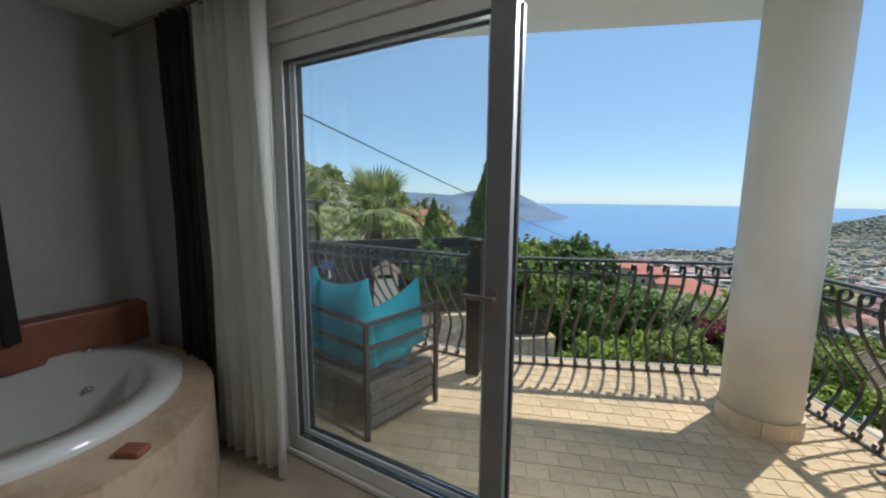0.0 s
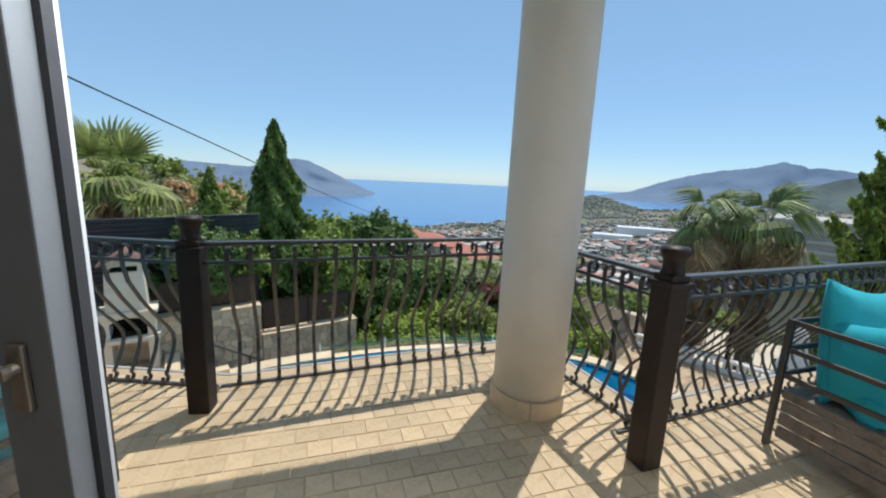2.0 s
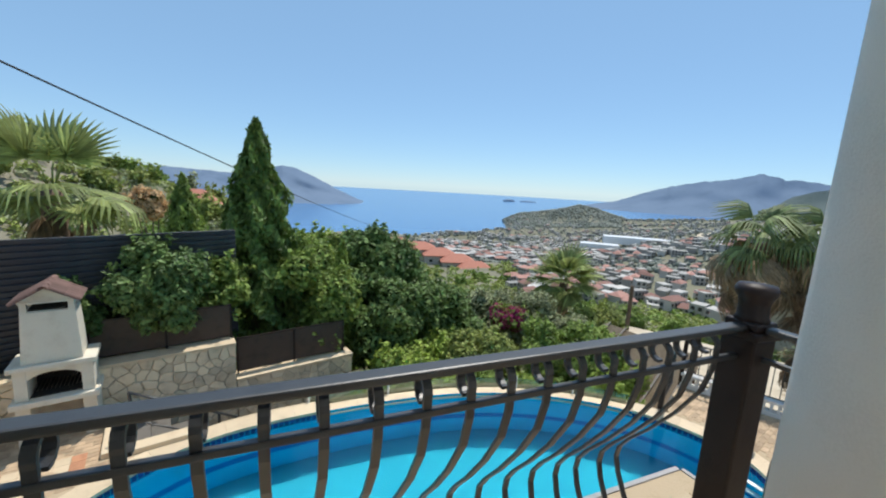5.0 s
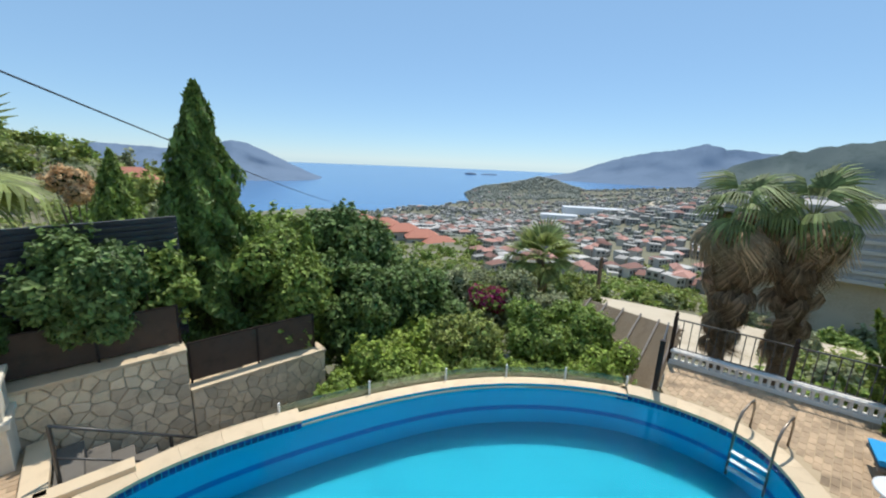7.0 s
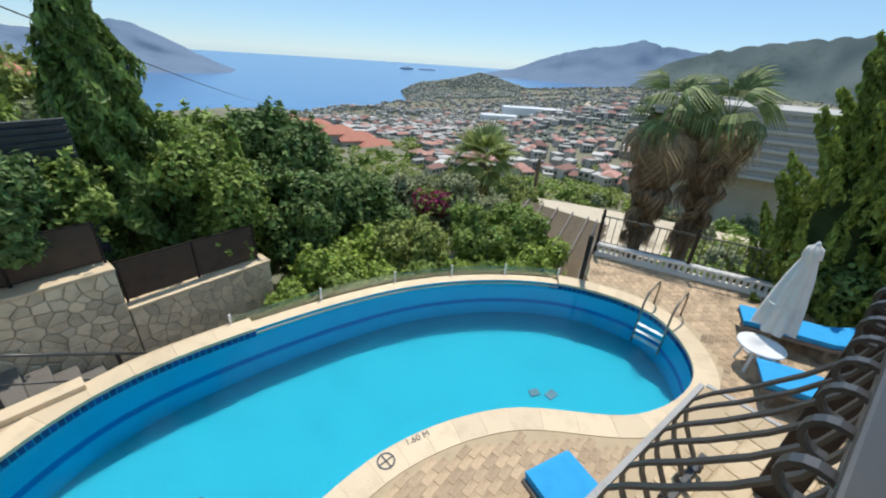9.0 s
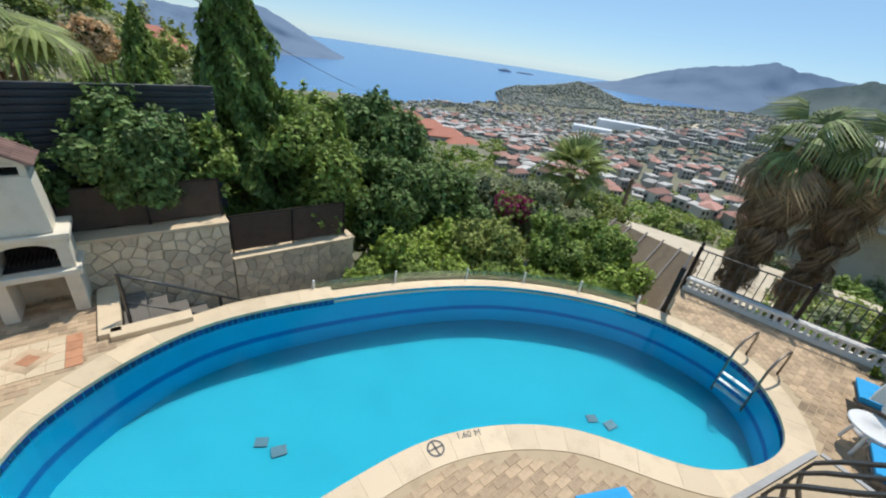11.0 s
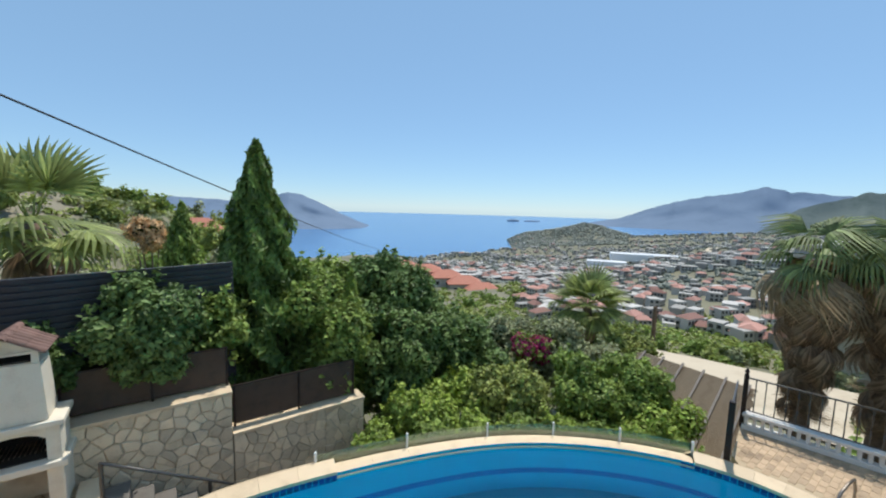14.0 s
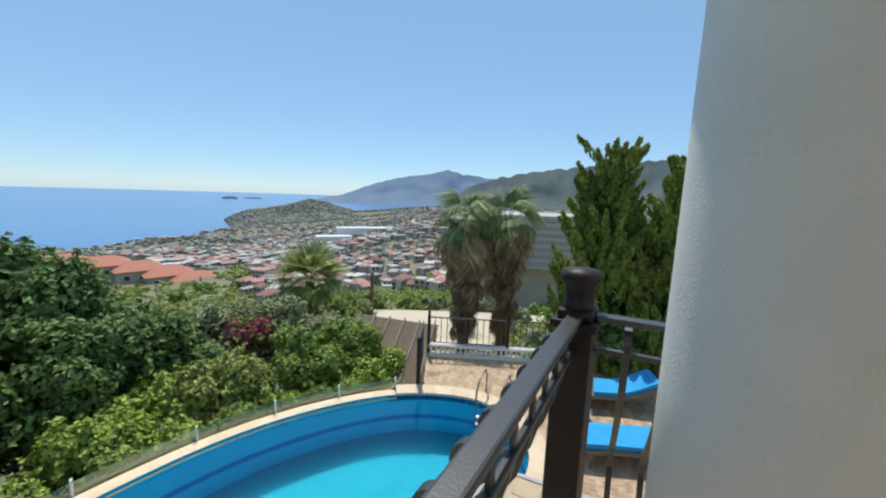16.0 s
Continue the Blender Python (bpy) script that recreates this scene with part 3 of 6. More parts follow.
def sofa(m, w, label):
    s = thing("garden_sofa", label, "sofa", "balcony sofas", m)
    dp = 0.66
    for x in (0.0, -w):
        for y, h in ((0, 0.80), (dp, 0.80)):
            bm = bmn()
            box(bm, (0.032, 0.032, h), (x, y, h / 2), bevel=0.004)
            part("leg", bm, M_IRON, s)
        for z in (0.785, 0.62, 0.46):
            bm = bmn()
            box(bm, (0.018, dp - 0.034, 0.030), (x, dp / 2, z), bevel=0.003)
            part("arm_bar", bm, M_IRON, s)
    for z in (0.785, 0.62, 0.46):
        bm = bmn()
        box(bm, (w - 0.034, 0.018, 0.030), (-w / 2, 0, z), bevel=0.003)
        part("back_bar", bm, M_IRON, s)
    bm = bmn()
    box(bm, (w - 0.036, dp - 0.036, 0.05), (-w / 2, dp / 2, 0.34), bevel=0.006)
    part("seat_base", bm, M_RATTAN, s, "grey slatted seat base")
    for k in range(3):
        for x, y, sx, sy in ((-w / 2, dp - 0.012, w - 0.04, 0.02), (-0.010, dp / 2, 0.02, dp - 0.07), (-w + 0.010, dp / 2, 0.02, dp - 0.07)):
            bm = bmn()
            box(bm, (sx, sy, 0.072), (x, y, 0.28 - 0.085 * k), bevel=0.005)
            part("side_board", bm, M_RATTAN, s, "weathered grey side board")
    bm = bmn()
    cushion(bm, (w - 0.1, 0.56, 0.14), (-w / 2, dp / 2 + 0.04, 0.43), Euler((0, 0, 0)).to_matrix(), 0.5)
    part("seat_cushion", bm, M_CUSH, s, "turquoise seat cushion")
    half = (w - 0.14) / 2
    for k in range(2):
        bm = bmn()
        cushion(bm, (half, 0.17, 0.60), (-0.08 - half / 2 - k * (half + 0.02), 0.13, 0.66), Euler((radians(7), 0, 0)).to_matrix(), 0.5, 0.10)
        part("back_cushion", bm, M_CUSH, s, "turquoise back cushion")
    bm = bmn()
    cushion(bm, (0.52, 0.15, 0.44), (-0.13, dp - 0.28, 0.64), Euler((0, radians(-8), radians(90))).to_matrix(), 0.5, 0.08)
    part("arm_cushion", bm, M_CUSH, s, "turquoise cushion leaning on the arm")
    return s


sofa(pose(-2.70, -1.27, 0, 0, 0, -6), 1.30, "black metal garden sofa with turquoise cushions beside the window")
sofa(pose(0.84, 0.31, 0, 0, 0, 204), 1.45, "black metal garden sofa with turquoise cushions against the railing")

# ---- pool terrace ----
POOL = spline([(-5.98, 1.6), (-6.42, 2.85), (-5.80, 4.50), (-4.17, 5.74), (-2.0, 6.74), (-0.15, 7.03), (1.57, 6.76), (2.72, 5.94), (2.97, 5.05), (2.50, 3.96),
               (1.2, 3.42), (-0.55, 3.71), (-2.02, 3.36), (-3.2, 2.46), (-4.1, 1.45), (-5.2, 1.0)], 8)
# POOL runs clockwise seen from above; outward is to its left
RIM = offset(POOL, 0.32)
NP = len(POOL)
LOW0, LOW1 = 24, 47            # stretch of lower coping along the overflow edge
Z_LOW = DECK - 0.085
Z_WATER = Z_LOW - 0.02
FAR = [RIM[k] for k in range(17, 52)]
FARO = [offset(POOL, 0.36)[k] for k in range(17, 52)]
DECKPOLY = [(-8.99, -1.7), (-8.99, 3.65), (-7.55, 4.95), (-6.62, 4.05)] + FARO[1:] + [(2.32, 7.05), (3.1, 8.08), (5.45, 6.3), (9.5, 3.2), (9.5, -0.6)]


def fill(bm, loops, z):
    es = []
    for lp in loops:
        vs = [bm.verts.new((x, y, z)) for x, y in lp]
        es += [bm.edges.new((vs[k], vs[(k + 1) % len(vs)])) for k in range(len(vs))]
    bmesh.ops.triangle_fill(bm, use_beauty=True, use_dissolve=False, edges=es)


bm = bmn()
RIMD = offset(POOL, 0.30)
fill(bm, [DECKPOLY, RIMD], DECK - 0.006)
low_rim = [Vector((*offset(POOL, d)[k], DECK - 0.006)) for d in (0.30, 0.36) for k in range(LOW0, LOW1 + 1)]
for v in bm.verts:
    if any((v.co - q).length < 0.002 for q in low_rim):
        v.co.z = Z_LOW - 0.045
for k in range(len(DECKPOLY)):
    (x0, y0), (x1, y1) = DECKPOLY[k], DECKPOLY[(k + 1) % len(DECKPOLY)]
    bm.faces.new([bm.verts.new(v) for v in ((x0, y0, DECK - 0.006), (x1, y1, DECK - 0.006), (x1, y1, DECK - 3.0), (x0, y0, DECK - 3.0))])
deck = solo("floor_terrace", bm, [M_GROUT], "pool terrace paved with small mixed beige pavers", "terrace", kind="structure")

pool = thing("swimming_pool", "kidney-shaped swimming pool with blue lining and clear water", "pool", kind="structure")
bm = bmn()
STRIPE = 0.84
levels = [(0.0, DECK - 0.03, 0), (0.0, DECK - STRIPE, 1), (0.0, DECK - STRIPE - 0.17, 0), (0.0, DECK - 1.5, 2)]
loops = [[bm.verts.new((x, y, z)) for x, y in offset(POOL, -dx)] for dx, z, _ in levels]
for i in range(3):
    for k in range(NP):
        j = (k + 1) % NP
        f = bm.faces.new((loops[i][k], loops[i][j], loops[i + 1][j], loops[i + 1][k]))
        f.material_index, f.smooth = (0, 1, 0)[i], False
part("wall", bm, [M_POOLW, M_STRIPE], pool, "blue pool wall with a darker blue band")
bm = bmn()
fill(bm, [POOL], DECK - 1.5)
part("bottom", bm, M_POOLF, pool, "light blue pool bottom")
bm = bmn()
fill(bm, [offset(POOL, -0.002)], Z_WATER)
wat = part("water", bm, M_WATER, pool, "still clear water")
wat.visible_shadow = False
if wat.data.polygons[0].normal.z < 0:
    wat.data.flip_normals()
wm = M_WATER.node_tree
wtex, wb = wm.nodes.new("ShaderNodeTexNoise"), wm.nodes.new("ShaderNodeBump")
wtex.inputs["Scale"].default_value = 2.2
wb.inputs["Strength"].default_value, wb.inputs["Distance"].default_value = 0.06, 0.05
wtc = wm.nodes.new("ShaderNodeTexCoord")
wm.links.new(wtc.outputs["Object"], wtex.inputs["Vector"])
wm.links.new(wtex.outputs["Fac"], wb.inputs["Height"])
wm.links.new(wb.outputs[0], wm.nodes["Principled BSDF"].inputs["Normal"])
# coping slabs, two outline steps to a slab
for k in range(0, NP, 2):
    low = LOW0 <= k < LOW1
    z1 = Z_LOW if low else DECK + 0.004
    ins, outs = offset(POOL, -0.025), RIM
    i0, i1, i2 = k, (k + 1) % NP, (k + 2) % NP
    poly = [ins[i0], ins[i1], ins[i2], outs[i2], outs[i1], outs[i0]]
    c = Vector((sum(p[0] for p in poly) / 6, sum(p[1] for p in poly) / 6))
    poly = [tuple(c + (Vector(p) - c) * 0.994) for p in poly]
    bm = bmn()
    prism(bm, poly, z1 - (0.035 if low else 0.05), z1 + random.uniform(-0.001, 0.001))
    part("coping_slab", bm, M_COPING, pool)
# mosaic band under the raised coping
bm = bmn()
for k in range(NP):
    if LOW0 <= k < LOW1:
        continue
    a, b = Vector(offset(POOL, -0.006)[k]), Vector(offset(POOL, -0.006)[(k + 1) % NP])
    cnt = max(1, int((b - a).length / 0.075))
    for i in range(cnt):
        for j in range(2):
            p, q = a.lerp(b, (i + 0.06) / cnt), a.lerp(b, (i + 0.94) / cnt)
            t = (q - p).normalized()
            nn = Vector((t.y, -t.x)) * 0.006
            z0 = DECK - 0.055 - 0.075 * (j + 1)
            prism(bm, [tuple(p), tuple(q), tuple(q + nn), tuple(p + nn)], z0 + 0.005, z0 + 0.07)
tagged(part("mosaic_tiles", bm, M_MOSAIC, pool, "dark blue mosaic tiles"), kind="stuff")
# two floor drains with scuffed covers
for x, y in ((-4.2, 3.52), (0.70, 4.72)):
    bm = bmn()
    box(bm, (0.20, 0.15, 0.02), (x, y, DECK - 1.48), Euler((0, 0, 0.5)).to_matrix(), bevel=0.006)
    box(bm, (0.17, 0.14, 0.02), (x - 0.28, y + 0.08, DECK - 1.48), Euler((0, 0, 0.2)).to_matrix(), bevel=0.006)
    part("drain_cover", bm, M_DRAIN, pool, "dark grey drain cover")


def flat_text(body, size, m, material, parent, name="lettering", label=""):
    cu = bpy.data.curves.new(name, "FONT")
    cu.body, cu.size, cu.extrude, cu.align_x, cu.align_y = body, size, 0.001, "CENTER", "CENTER"
    tmp = new(name, cu)
    me = bpy.data.meshes.new_from_object(tmp)
    bpy.data.objects.remove(tmp)
    me.materials.append(material)
    ob = new(name, me)
    ob.parent = parent
    ob.matrix_basis = m
    return tagged(ob, label)


flat_text("1.60 M", 0.115, pose(-1.77, 3.42, DECK + 0.008, 0, 0, 20), M_INK, pool, label="grey painted depth marking")
bm = bmn()
ND = Vector((-2.15, 3.17))
for k in range(24):
    a0, a1 = 2 * math.pi * k / 24, 2 * math.pi * (k + 1) / 24
    prism(bm, [(ND.x + r * math.cos(a), ND.y + r * math.sin(a)) for r, a in ((0.085, a0), (0.105, a0), (0.105, a1), (0.085, a1))], DECK + 0.006, DECK + 0.009)
for ang in (0.6, 2.2):
    box(bm, (0.17, 0.018, 0.003), (ND.x, ND.y, DECK + 0.0085), Euler((0, 0, ang)).to_matrix())
part("no_diving_mark", bm, M_INK, pool, "grey round no-diving mark")

# ladder
lad = thing("pool_ladder", "steel pool ladder with white steps at the pool edge", "pool ladder")
LP, LDIR = Vector((2.90, 5.42, DECK)), Vector((0.85, 0.52, 0))
LS = Vector((-0.52, 0.85, 0))
for s in (-0.25, 0.25):
    bm = bmn()
    b = LP + LS * s
    tube(bm, [b + LDIR * 0.50, b + LDIR * 0.50 + Vector((0, 0, 0.35)), b + LDIR * 0.42 + Vector((0, 0, 0.52)), b + LDIR * 0.25 + Vector((0, 0, 0.52)),
              b + LDIR * 0.02 + Vector((0, 0, 0.45)), b - LDIR * 0.10 + Vector((0, 0, 0.28)), b - LDIR * 0.12, b - LDIR * 0.12 - Vector((0, 0, 1.1))], 0.019)
    part("handrail", bm, M_STEEL, lad)
for k in range(3):
    bm = bmn()
    box(bm, (0.09, 0.48, 0.03), LP - LDIR * 0.12 - Vector((0, 0, 0.30 + 0.28 * k)), Euler((0, 0, math.atan2(LDIR.y, LDIR.x))).to_matrix(), bevel=0.005)
    part("step", bm, M_PLASTIC, lad, "white step")

# glass panels behind the overflow edge
gl = thing("glass_barrier", "low green-tinted glass barrier along the pool's overflow edge", "glass barrier")
GL = offset(POOL, 0.345)
ks = [23, 28, 33, 38, 43, 48]
for a, b in zip(ks, ks[1:]):
    pa, pb = Vector((*GL[a], 0)), Vector((*GL[b], 0))
    d = pb - pa
    t = d.normalized()
    pts = [Vector((*GL[k], 0)) for k in range(a, b + 1)]
    bm = bmn()
    rows = [[bm.verts.new(p + Vector((0, 0, z))) for p in pts] for z in (Z_LOW - 0.22, Z_LOW + 0.20)]
    for i in range(len(pts) - 1):
        bm.faces.new((rows[0][i], rows[0][i + 1], rows[1][i + 1], rows[1][i]))
    bmesh.ops.solidify(bm, geom=bm.faces[:], thickness=0.01)
    g = part("glass_panel", bm, M_GLASSG, gl, "greenish glass panel")
    g.visible_shadow = False
for k in ks:
    bm = bmn()
    box(bm, (0.03, 0.045, 0.34), (*GL[k], Z_LOW + 0.08), bevel=0.004)
    part("clamp_post", bm, M_PLASTIC, gl, "white clamp post")
bm = bmn()
for a, b in zip(range(22, 50), range(23, 51)):
    o1, o2 = offset(POOL, 0.365), offset(POOL, 0.47)
    prism(bm, [o1[a], o1[b], o2[b], o2[a]][::-1], Z_LOW - 1.6, Z_LOW - 0.12)
solo("gutter_wall", bm, M_SLAB, "grey concrete gutter wall behind the pool edge", "wall", kind="structure")

# ---- stone retaining walls ----
WD = Vector((0.745, 0.667)).normalized()
WN = Vector((-WD.y, WD.x))
WS = Vector((-6.26, 6.31))
STEPL = 3.9


def clip_cell(c, pts, rect):
    poly = [(rect[0], rect[1]), (rect[2], rect[1]), (rect[2], rect[3]), (rect[0], rect[3])]
    for p in pts:
        if p is c:
            continue
        mx, my = (c[0] + p[0]) / 2, (c[1] + p[1]) / 2
        nx, ny = p[0] - c[0], p[1] - c[1]
        if nx * nx + ny * ny > 1.2:
            continue
        out = []
        for a, b in zip(poly, poly[1:] + poly[:1]):
            da, db = (a[0] - mx) * nx + (a[1] - my) * ny, (b[0] - mx) * nx + (b[1] - my) * ny
            if da <= 0:
                out.append(a)
            if (da < 0) != (db < 0) and da != db:
                t = da / (da - db)
                out.append((a[0] + (b[0] - a[0]) * t, a[1] + (b[1] - a[1]) * t))
        poly = out
        if len(poly) < 3:
            return None
    return poly


def stone_wall(name, s0, s1, z0, z1, label, seed):
    """A rubble wall along the retaining line: backing, cap and single stones on its face."""
    r = random.Random(seed)
    ang = math.degrees(math.atan2(WD.y, WD.x))
    base = WS + WD * s0
    w = thing(name, label, "wall", at=pose(base.x, base.y, z0, 0, 0, ang), kind="structure")
    ln, h = s1 - s0, z1 - z0
    bm = bmn()
    box(bm, (ln, 0.34, h), (ln / 2, 0.20, h / 2))
    part("backing", bm, M_MORTAR, w, "grey mortar bed")
    bm = bmn()
    box(bm, (ln + 0.02, 0.42, 0.05), (ln / 2, 0.185, h + 0.026), bevel=0.008)
    part("cap", bm, M_COPING, w, "smooth mortar cap")
    pts = []
    g = 0.205
    for i in range(int(ln / g) + 1):
        for j in range(int(h / (g * 0.8)) + 1):
            pts.append((i * g + r.uniform(0.02, g * 0.98) + (j % 2) * g * 0.5, j * g * 0.8 + r.uniform(0.0, g * 0.78)))
    pts = [p for p in pts if 0 < p[0] < ln and 0 < p[1] < h]
    for c in pts:
        poly = clip_cell(c, pts, (0, 0, ln, h))
        if not poly:
            continue
        cx, cz = sum(p[0] for p in poly) / len(poly), sum(p[1] for p in poly) / len(poly)
        bm = bmn()
        d = r.uniform(0.015, 0.04)
        rr = [[bm.verts.new((cx + (x - cx) * f, y, cz + (z - cz) * f)) for x, z in poly] for f, y in ((0.95, 0.04), (0.95, 0.04 - d), (0.82, 0.028 - d))]
        n = len(poly)
        for a, b in zip(rr, rr[1:]):
            for k in range(n):
                if (a[k].co - a[(k + 1) % n].co).length > 1e-5:
                    bm.faces.new((a[k], a[(k + 1) % n], b[(k + 1) % n], b[k]))
        bm.faces.new(rr[-1])
        part("stone", bm, M_STONE, w)
    return w


stone_wall("wall_garden_1", -3.75, 0.0, DECK - 1.7, -1.78, "rubble stone retaining wall behind the barbecue", 3)
stone_wall("wall_garden_2", 0.012, 2.45, DECK - 2.2, -2.55, "lower rubble stone wall beside the sunken stairs", 4)


def mesh_fence(s0, s1, z0, z1, label, back):
    base = WS + WD * s0 + WN * back
    f = thing("fence", label, "fence", "brown panel fences", pose(base.x, base.y, z0, 0, 0, math.degrees(math.atan2(WD.y, WD.x))))
    ln, h = s1 - s0, z1 - z0
    n = max(1, round(ln / 1.05))
    for k in range(n + 1):
        bm = bmn()
        box(bm, (0.035, 0.035, h + 0.03), (k * ln / n, 0, h / 2), bevel=0.004)
        part("post", bm, M_POST, f)
    for k in range(n):
        bm = bmn()
        box(bm, (ln / n - 0.04, 0.012, h - 0.05), ((k + 0.5) * ln / n, 0, h / 2 + 0.01))
        part("panel", bm, M_PANEL, f, "dull brown mesh panel")
    bm = bmn()
    box(bm, (ln, 0.03, 0.025), (ln / 2, 0, h), bevel=0.004)
    part("top_bar", bm, M_POST, f)


mesh_fence(-2.15, -0.03, -1.72, -1.04, "brown mesh panel fence on top of the stone wall", 0.30)
mesh_fence(0.06, 2.3, -2.49, -1.74, "brown mesh panel fence on the lower stone wall", 0.22)

# dark slatted screen
SA, SB = Vector((-9.92, 3.10)), Vector((-6.85, 7.26))
d = SB - SA
scr = thing("privacy_screen", "anthracite horizontal slat privacy screen behind the barbecue", "screen", at=pose(SA.x, SA.y, -2.6, 0, 0, math.degrees(math.atan2(d.y, d.x))))
SL, SH = d.length, 2.94
for k in range(5):
    bm = bmn()
    box(bm, (0.06, 0.06, SH), (k * SL / 4, 0.04, SH / 2), bevel=0.004)
    part("post", bm, M_SCREEN, scr)
bm = bmn()
box(bm, (SL, 0.008, SH - 0.05), (SL / 2, 0.015, SH / 2))
part("backing", bm, M_SCREEN, scr)
slat = bmn()
box(slat, (SL, 0.026, 0.085), (SL / 2, 0, 0), Euler((radians(18), 0, 0)).to_matrix(), bevel=0.005)
slat = mesh_of("slat", slat, M_SCREEN)
for k in range(27):
    o = new("slat", slat)
    o.parent = scr
    o.location = (0, -0.02, 0.3 + 0.101 * k)

# white garden wall on the west edge of the terrace
bm = bmn()
box(bm, (0.22, 4.4, 3.6), (-9.10, 0.55, DECK + 0.2))
box(bm, (0.30, 4.48, 0.06), (-9.10, 0.55, DECK + 2.03), bevel=0.01)
solo("wall_west_garden", bm, M_WHITE, "white rendered garden wall beside the terrace", "wall", kind="structure")
bm = bmn()
rod(bm, (-8.85, 3.40, DECK), (-8.85, 3.40, DECK + 2.35), 0.022, seg=10)
pole = thing("outdoor_shower", "thin white pole with a blue plate on the terrace", "pole")
part("pole", bm, M_PLASTIC, pole)
bm = bmn()
box(bm, (0.28, 0.03, 0.2), (-8.87, 3.36, DECK + 2.42), Euler((0, 0, 0.6)).to_matrix(), bevel=0.006)
part("plate", bm, M_BLUEP, pole, "blue plate")

# sign on the wall
sg = thing("sign", "white board with grey lettering leaning on the stone wall", "sign", at=pose(-8.93, 4.14, -1.728, -8, 0, 41))
bm = bmn()
box(bm, (0.56, 0.03, 0.30), (0, 0, 0.15), bevel=0.006)
part("board", bm, M_SIGN, sg)
bm = bmn()
for z, wd in ((0.19, 0.20), (0.10, 0.38)):
    box(bm, (wd, 0.004, 0.045), (0.0, -0.018, z))
part("lettering", bm, M_INK, sg, "grey unreadable lettering")

# ---- barbecue ----
bq = thing("barbecue", "cream rendered masonry barbecue with a tiled chimney cap", "barbecue", at=pose(-7.74, 4.28, DECK, 0, 0, 41))
for x in (-0.36, 0.36):
    bm = bmn()
    box(bm, (0.16, 0.56, 0.62), (x, 0.28, 0.31), bevel=0.012)
    part("leg", bm, M_BBQ, bq, "cream rendered pier")
bm = bmn()
box(bm, (0.58, 0.05, 0.62), (0, 0.53, 0.31))
part("back", bm, M_BBQ, bq)
bm = bmn()
box(bm, (0.98, 0.64, 0.085), (0, 0.26, 0.664), bevel=0.012)
part("shelf", bm, M_BBQ, bq, "cream shelf slab")
bm = bmn()
box(bm, (0.14, 0.54, 0.46), (-0.36, 0.29, 0.938), bevel=0.010)
box(bm, (0.14, 0.54, 0.46), (0.36, 0.29, 0.938), bevel=0.010)
box(bm, (0.58, 0.05, 0.46), (0, 0.53, 0.938))
arch = [(-0.29, 0.30), (-0.22, 0.352), (-0.12, 0.385), (0, 0.395), (0.12, 0.385), (0.22, 0.352), (0.29, 0.30)]
for (xa, za), (xb, zb) in zip(arch, arch[1:]):
    vs = [bm.verts.new((x, y, 0.71 + z)) for y in (0.03, 0.12) for x, z in ((xa, za), (xb, zb), (xb, 0.46), (xa, 0.46))]
    for q in ((0, 1, 2, 3), (7, 6, 5, 4), (0, 4, 5, 1), (3, 2, 6, 7), (0, 3, 7, 4), (1, 5, 6, 2)):
        bm.faces.new([vs[i] for i in q])
firebox = part("firebox", bm, M_BBQ, bq)
bm = bmn()
box(bm, (0.57, 0.40, 0.012), (0, 0.30, 0.716))
box(bm, (0.57, 0.012, 0.44), (0, 0.496, 0.93))
part("hearth", bm, M_SOOT, firebox, "sooty hearth")
bm = bmn()
for k in range(12):
    rod(bm, (-0.26 + 0.047 * k, 0.12, 0.80), (-0.26 + 0.047 * k, 0.48, 0.80), 0.005, seg=6)
part("grill", bm, M_STEEL, firebox, "steel grill grate")
bm = bmn()
box(bm, (0.96, 0.62, 0.075), (0, 0.27, 1.21), bevel=0.012)
part("hood_slab", bm, M_BBQ, bq)
bm = bmn()
lo = [bm.verts.new((x, y, 1.25)) for x, y in ((-0.33, 0.02), (0.33, 0.02), (0.33, 0.54), (-0.33, 0.54))]
hi = [bm.verts.new((x, y, 2.02)) for x, y in ((-0.29, 0.05), (0.29, 0.05), (0.29, 0.51), (-0.29, 0.51))]
bm.faces.new(hi), bm.faces.new(lo[::-1])
for k in range(4):
    bm.faces.new((lo[k], lo[(k + 1) % 4], hi[(k + 1) % 4], hi[k]))
bmesh.ops.bevel(bm, geom=bm.edges[:], offset=0.012, segments=2, affect="EDGES")
part("chimney", bm, M_BBQ, bq)
for x in (-0.25, 0.25):
    for y in (0.09, 0.47):
        bm = bmn()
        box(bm, (0.07, 0.07, 0.13), (x, y, 2.08))
        part("cap_pillar", bm, M_BBQ, bq)
bm = bmn()
box(bm, (0.44, 0.33, 0.02), (0, 0.28, 2.03))
part("flue", bm, M_SOOT, bq, "black flue")
bm = bmn()
for s in (-1, 1):
    box(bm, (0.34, 0.54, 0.03), (s * 0.148, 0.28, 2.255), Euler((0, s * radians(32), 0)).to_matrix())
box(bm, (0.56, 0.48, 0.03), (0, 0.28, 2.155))
gx = [bm.verts.new((x, y, z)) for y in (0.06, 0.09) for x, z in ((-0.29, 2.17), (0.29, 2.17), (0.0, 2.345))]
bm.faces.new(gx[:3]), bm.faces.new(gx[3:][::-1])
gable = part("gable", bm, M_BBQ, bq)
tile = bmn()
n = 6
